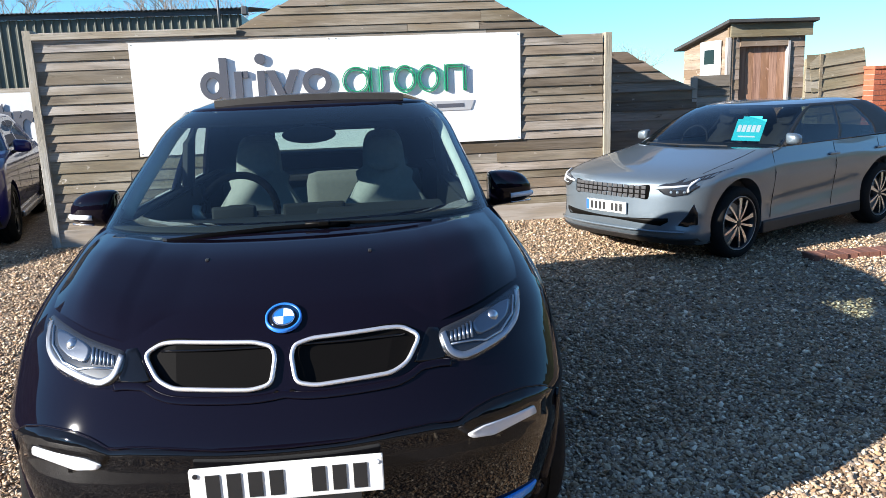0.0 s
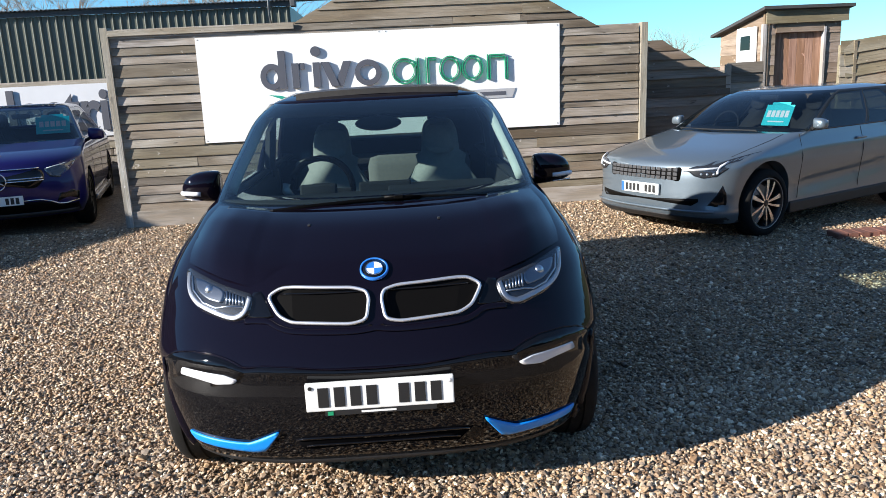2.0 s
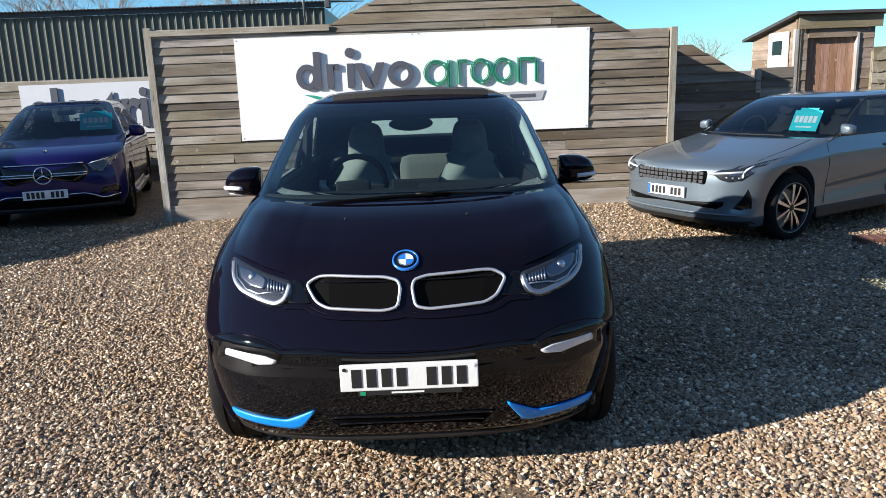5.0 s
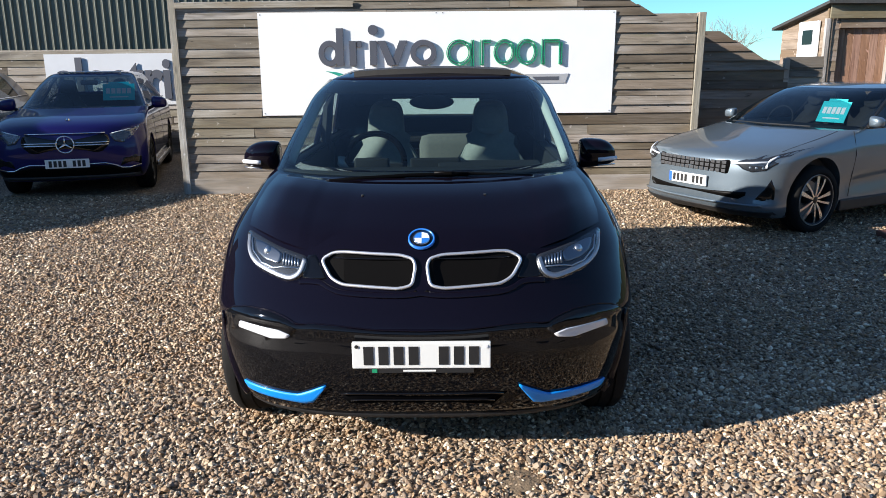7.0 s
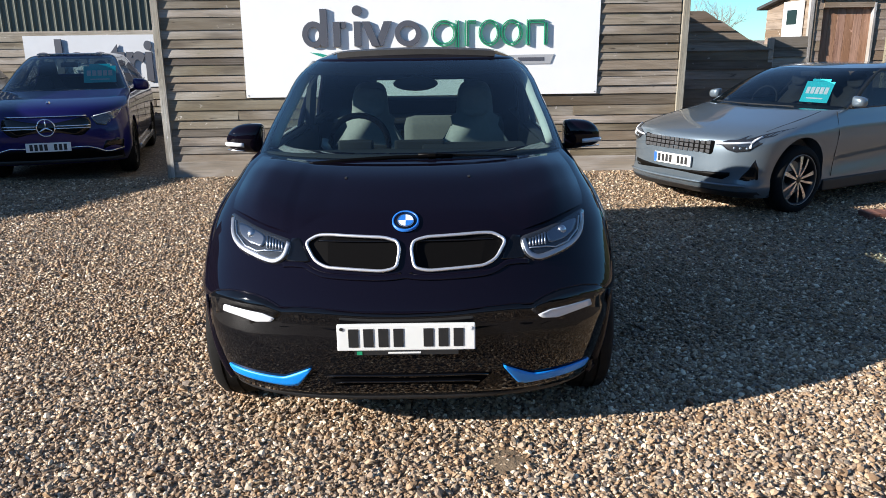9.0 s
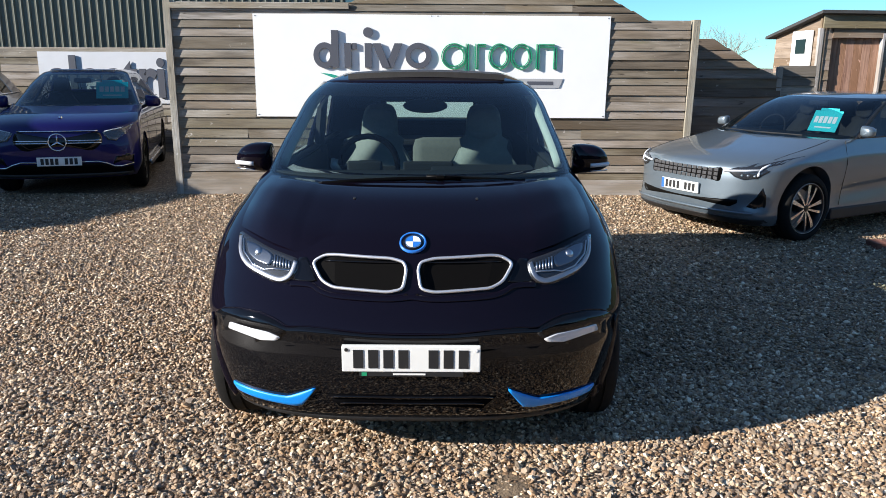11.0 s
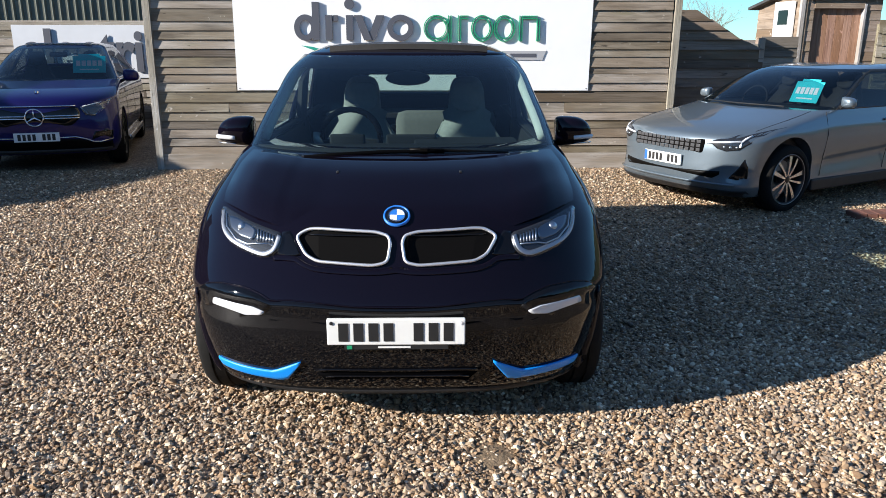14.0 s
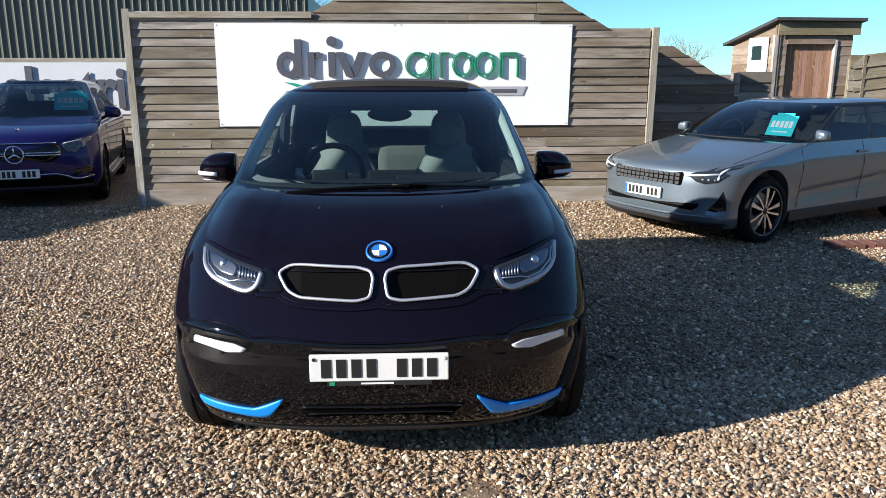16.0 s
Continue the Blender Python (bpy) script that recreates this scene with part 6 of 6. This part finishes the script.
def build_saloon():
    car = thing("saloon_car", pose(2.575, 6.75, 0, 0, 0, -62) @ Matrix.Diagonal((0.94, 0.94, 0.94, 1)), "grey metallic electric saloon with a turquoise price card in its windscreen", "car")
    S, C = Shell(SALOON_BODY, 5, 36, 34, 0.4), Shell(SALOON_CABIN, 4, 36, 34, 0.5)
    shell = S.loft()
    for v in shell.verts:                              # hollow along the lower doors, and a soft line under the handles
        along = min(1, max(0, (v.co.y - 1.20) / 0.35)) * min(1, max(0, (3.45 - v.co.y) / 0.5))
        if abs(v.co.x) > 0.8 and along > 0:
            mid = 0.46 + 0.10 * (v.co.y - 1.3) / 2.0
            v.co.x -= math.copysign(along * (0.034 * math.exp(-((v.co.z - mid) / 0.085) ** 2) + 0.010 * math.exp(-((v.co.z - 0.80) / 0.05) ** 2)), v.co.x)
    body = part("body", shell, GREY_PAINT, car, "grey metallic bodywork", True)
    inner = Shell([(0.5, 1.45, 0.4, 0.74, 2.4, 3.9), (0.8, 1.42, 0.4, 0.76, 2.4, 3.9), (1.2, 1.36, 0.4, 0.80, 2.4, 3.95)], 1, 16, 8)
    cut(body, inner.loft(), *[arch_tool(x, y, 0.412, 0.2) for x in (-0.9, 0.9) for y in (0.86, 3.595)])
    greenhouse(car, C, 0.92, [(0.0, 0.44), (0.48, 0.80)], GREY_PAINT, GREY_PAINT, CAR_GLASS, DARK_GLASS, 0, (0.1, 0.9), 16, 2, 1, 14, None, TRIM_BLACK)
    for x in (-0.815, 0.815):
        for y in (0.86, 3.595):
            road_wheel(car, x, y, 0.352, 0.235, 0.262, 5, True, ALLOY, 1 if x > 0 else -1)
            part("arch_liner", arch_liner(x * 0.80, y, 0.405, 0.13), TRIM_BLACK, car)
    grille = rounded([(-0.475, 0.632), (-0.49, 0.772), (0.49, 0.772), (0.475, 0.632)], 0.03, 3)
    g = part("grille", on_front(S, grille, 0.003, 0.01), GRILLE_BLACK, car, "black grille of small blocks", True)
    for i in range(14):
        for j in range(3):
            x, z = -0.426 + i * 0.0655, 0.659 + j * 0.043
            y = S.front(x, z) - 0.012
            o = part("grille_block", box(x - 0.025, x + 0.025, y, y + 0.012, z - 0.0165, z + 0.0165, 0.004), TRIM_GREY, g)
    p = plate(car, S, 0, 0.535, 0.52, 0.111, (1, 1, 1, 1, 0, 1, 1, 1), True)
    for s in (1, -1):
        lamp = [(0.50, 0.745), (0.60, 0.782), (0.74, 0.832), (0.895, 0.895), (0.888, 0.83), (0.862, 0.755), (0.80, 0.688), (0.70, 0.670), (0.62, 0.692), (0.565, 0.732)]
        h = part("headlamp", on_front(S, lamp if s > 0 else mirrored(lamp), 0.009, 0.03, 10), LAMP_HOUSING, car, "slim headlamp with a white light blade", True)
        part("light_bar", strip_on_front(S, [(s * x, z) for x, z in ((0.503, 0.746), (0.60, 0.752), (0.70, 0.760), (0.805, 0.772))], 0.011, 8, 0.012), LAMP_WHITE, h, "white light blade", True)
        part("light_bar", strip_on_front(S, [(s * x, z) for x, z in ((0.838, 0.826), (0.818, 0.792), (0.808, 0.765), (0.804, 0.735), (0.806, 0.712))], 0.012, 8, 0.012), LAMP_WHITE, h, "white light blade", True)
        part("reflector", on_front(S, [(s * x, z) for x, z in ((0.62, 0.732), (0.78, 0.742), (0.79, 0.708), (0.70, 0.690), (0.64, 0.705))], 0.005, 0.008), LAMP_BOWL, h, "", True)
        for k in range(3):
            x0 = 0.675 + k * 0.05
            b = bmesh.new()
            bmesh.ops.create_uvsphere(b, u_segments=12, v_segments=8, radius=0.016, matrix=Matrix.Translation((s * x0, S.front(x0, 0.709) + 0.002, 0.709)))
            part("projector", b, LAMP_CHROME, h, "", True)
        part("lens", on_front(S, lamp if s > 0 else mirrored(lamp), 0.022, 0.004, 10), LAMP_LENS, h, "clear lens", True)
        vent = [(0.84, 0.60), (0.856, 0.52), (0.856, 0.40), (0.80, 0.385), (0.74, 0.40), (0.755, 0.43), (0.80, 0.50)]
        part("side_vent", on_front(S, vent if s > 0 else mirrored(vent), 0.003, 0.01), GLOSS_BLACK, car, "black bumper vent", True)
        door_mirror(car, s * 0.955, 1.66, 1.11, s, GREY_PAINT, 0.72)
        part("sill", box(s * 0.872 - 0.03, s * 0.872 + 0.03, 1.28, 3.18, 0.19, 0.315, 0.02), TRIM_BLACK, car, "dark grey sill")
        for y in (2.42, 3.42):
            part("door_handle", box(s * 0.912 - 0.018, s * 0.912 + 0.018, y, y + 0.20, 0.885, 0.912, 0.01), GREY_PAINT, car, "", True)
        part("window_trim", tube([(s * 0.868, 1.66, 1.040), (s * 0.868, 3.0, 1.042), (s * 0.862, 3.9, 1.048)], 0.010, 6), GLOSS_BLACK, car)
        part("tail_lamp", box(s * 0.70 - 0.18, s * 0.70 + 0.18, 4.50, 4.585, 0.80, 0.86, 0.01), material("tail_red", (0.4, 0.01, 0.01), 0.2), car, "red tail lamp")
    side_seams(car, S, (1.42, 2.56, 3.50), 0.34, 1.02)
    for s in (-1, 1):
        part("bonnet_seam", tube([(s * x, S.front(x, z) - 0.0005, z) for x, z in ((0.80, 0.862), (0.805, 0.90), (0.80, 0.94), (0.79, 0.98), (0.775, 1.02))], 0.0035, 5), TRIM_BLACK, car)
    low = [(-0.66, 0.465), (-0.66, 0.43), (-0.60, 0.39), (0.60, 0.39), (0.66, 0.43), (0.66, 0.465)]
    lg = part("lower_grille", on_front(S, low[::-1], 0.003, 0.01, 7), GRILLE_BLACK, car, "black lower intake", True)
    part("intake_blade", strip_on_front(S, [(x, 0.335) for x in np.linspace(-0.8, 0.8, 21)], 0.014, 6, 0.012), GREY_PAINT, car, "", True)
    part("splitter", grid_on_front(S, np.linspace(-0.86, 0.86, 41), lambda x: 0.205, lambda x: 0.275, 0.012, 4), TRIM_BLACK, car, "black front lip", True)
    part("wiper", tube([(-0.55, 1.24, 1.055), (0.0, 1.12, 1.06), (0.5, 1.22, 1.055)], 0.008, 5), TRIM_BLACK, car)
    cabin_fittings(car, -0.37, 1.28, 1.03, 0.72)
    price_card(car, 0.42, 1.70, 1.185, -28)


def build_suv(name, m, paint, label, front):
    car = thing(name, m, label, "car")
    S, C = Shell(SUV_BODY, 5, 36, 30, 0.4), Shell(SUV_CABIN, 4, 36, 30, 0.35)
    body = part("body", S.loft(), paint, car, "", True)
    inner = Shell([(0.6, 1.5, 0.4, 0.74, 2.4, 4.1), (0.9, 1.48, 0.4, 0.76, 2.4, 4.1), (1.3, 1.42, 0.4, 0.78, 2.4, 4.15)], 1, 16, 8)
    cut(body, inner.loft(), *[arch_tool(x, y, 0.40, 0.2) for x in (-0.9, 0.9) for y in (0.93, 3.80)])
    greenhouse(car, C, 0.90, [(0.02, 0.40), (0.44, 0.85)], paint, paint, CAR_GLASS, DARK_GLASS, 0, (0.1, 0.9), 16, 4, 1, 14)
    for x in (-0.82, 0.82):
        for y in (0.93, 3.80):
            road_wheel(car, x, y, 0.365, 0.235, 0.255, 5, False, ALLOY_DARK, 1 if x > 0 else -1)
            part("arch_liner", arch_liner(x * 0.80, y, 0.395, 0.13), TRIM_BLACK, car)
        s = 1 if x > 0 else -1
        door_mirror(car, s * 1.02, 1.62, 1.15, s, paint, 1.05)
        part("sill", box(s * 0.92 - 0.03, s * 0.92 + 0.05, 1.36, 3.4, 0.24, 0.32, 0.02), SATIN_SILVER if front else TRIM_BLACK, car, "silver running board" if front else "")
        lamp = [(0.52, 0.83), (0.60, 0.855), (0.74, 0.885), (0.86, 0.915), (0.875, 0.905), (0.80, 0.80), (0.68, 0.715), (0.58, 0.735), (0.545, 0.79)]
        h = part("headlamp", on_front(S, lamp if s > 0 else mirrored(lamp), 0.003, 0.02), LENS_GREY, car, "clear lens headlamp", True)
        part("light_bar", strip_on_front(S, [(s * a, b) for a, b in ((0.55, 0.838), (0.70, 0.868), (0.855, 0.900), (0.83, 0.855))], 0.007, 6, 0.004), LAMP_WHITE, h, "white light bar", True)
        part("reflector", on_front(S, [(s * a, b) for a, b in ((0.58, 0.80), (0.62, 0.745), (0.70, 0.75), (0.78, 0.82), (0.70, 0.84))], 0.004, 0.01), TRIM_GREY, h, "", True)
        part("lens", on_front(S, lamp if s > 0 else mirrored(lamp), 0.013, 0.004), LAMP_LENS, h, "clear lens", True)
        vent = [(0.62, 0.42), (0.66, 0.52), (0.80, 0.55), (0.87, 0.52), (0.86, 0.42)]
        part("side_vent", on_front(S, vent if s > 0 else mirrored(vent), 0.003, 0.01), GLOSS_BLACK, car, "black bumper vent", True)
        part("window_trim", tube([(s * 0.86, 1.55, 1.118), (s * 0.86, 3.2, 1.13), (s * 0.85, 4.1, 1.15)], 0.012, 6), SATIN_SILVER, car)
    side_seams(car, S, (1.5, 2.62, 3.62), 0.36, 1.08)
    cabin_fittings(car, -0.37, 1.30, 1.10, 0.74)
    part("lower_grille", grid_on_front(S, np.linspace(-0.85, 0.85, 41), lambda x: 0.262, lambda x: float(np.interp(abs(x), (0, 0.45, 0.56, 0.64, 0.72, 0.85), (0.44, 0.445, 0.42, 0.38, 0.375, 0.39))), 0.004, 6), GRILLE_BLACK, car, "black lower intake", True)
    part("splitter", strip_on_front(S, [(x, 0.29) for x in np.linspace(-0.82, 0.82, 21)], 0.03, 6, 0.0), TRIM_BLACK, car, "", True)
    if front:
        grille = rounded([(-0.50, 0.84), (-0.53, 0.72), (-0.42, 0.61), (0.42, 0.61), (0.53, 0.72), (0.50, 0.84)], 0.05, 3)
        g = part("grille", on_front(S, grille[::-1], 0.004, 0.01), GLOSS_BLACK, car, "gloss black grille with bright bars", True)
        part("grille_bar", strip_on_front(S, [(x, 0.852) for x in np.linspace(-0.47, 0.47, 13)], 0.008, 6, 0.012), CHROME, g, "chrome bar", True)
        for s in (-1, 1):
            for z in (0.735, 0.705):
                part("grille_bar", strip_on_front(S, [(s * x, z) for x in np.linspace(0.11, 0.51, 8)], 0.008, 6, 0.014), CHROME, g, "chrome bar", True)
        y = S.front(0, 0.72) - 0.02
        ring = [(0.104 * math.cos(a), y, 0.72 + 0.104 * math.sin(a)) for a in [k * math.tau / 32 for k in range(33)]]
        b = part("badge_ring", tube(ring, 0.009, 6), CHROME, g, "round chrome badge", True)
        for k in range(3):
            a = math.pi / 2 + k * math.tau / 3
            part("badge_spoke", tube([(0, y - 0.004, 0.72), (0.1 * math.cos(a), y, 0.72 + 0.1 * math.sin(a))], 0.016, 5, 0.004), CHROME, b, "", True)
        bonnet_y = S.front(0, 1.0)
        part("bonnet_badge", tube([(0, bonnet_y - 0.004, 0.99), (0, bonnet_y + 0.008, 1.012)], 0.027, 12), CHROME, car, "small round bonnet badge")
        plate(car, S, 0, 0.478, 0.52, 0.111, (1, 1, 1, 1, 0, 1, 1, 1), False)
        line = [(0.26, 0.465), (0.45, 0.467), (0.56, 0.435), (0.64, 0.395), (0.72, 0.39), (0.86, 0.415)]
        for s in (-1, 1):
            part("chrome_line", strip_on_front(S, [(s * a, b) for a, b in line], 0.008, 6, 0.008), CHROME, car, "chrome bumper line", True)
        price_card(car, 0.45, 1.82, 1.30, -28).scale = (1.3, 1, 1.05)
        part("roof_blind", box(-0.45, 0.45, 2.30, 2.36, 1.577, 1.597, 0.005), SATIN_SILVER, car, "row of light roof vents")
    else:
        grille = rounded([(-0.35, 0.80), (-0.38, 0.60), (0.38, 0.60), (0.35, 0.80)], 0.05, 3)
        part("grille", on_front(S, grille[::-1], 0.004, 0.01), GRILLE_BLACK, car, "black grille", True)


build_ground()
build_soil()
build_main_wall()
build_sign()
build_rear_left()
build_shade_wall()
build_shed()
build_right()
build_hatchback()
build_saloon()
build_suv("suv_car", pose(-4.58, 8.68, 0, 0, 0, 14.5) @ Matrix.Diagonal((0.98, 0.98, 0.985, 1)), BLUE_PAINT, "dark blue electric SUV with chrome grille bars and a price card", True)
build_suv("parked_car", pose(-7.75, 9.4, 0, 0, 0, 9), SILVER_PAINT, "dark silver parked car beside the blue SUV", False)
build_surround()
build_trees()
build_wires()
build_pebbles("gravel_near", 56000, -2.3, 2.7, 1.55, 3.0, 0.0098, 1, [(-0.7, 0.7, 2.6, 5.8)], True)
build_pebbles("gravel_beside", 62000, -3.2, 3.6, 3.0, 4.6, 0.0114, 4, [(-0.8, 0.8, 3.0, 5.8)])
build_pebbles("gravel_front", 16000, -2.2, 2.2, -0.4, 1.55, 0.0125, 3, [])
build_pebbles("gravel_middle", 75000, -5.6, 5.4, 4.6, 9.05, 0.0138, 2, [(-0.8, 0.8, 4.2, 5.8)])
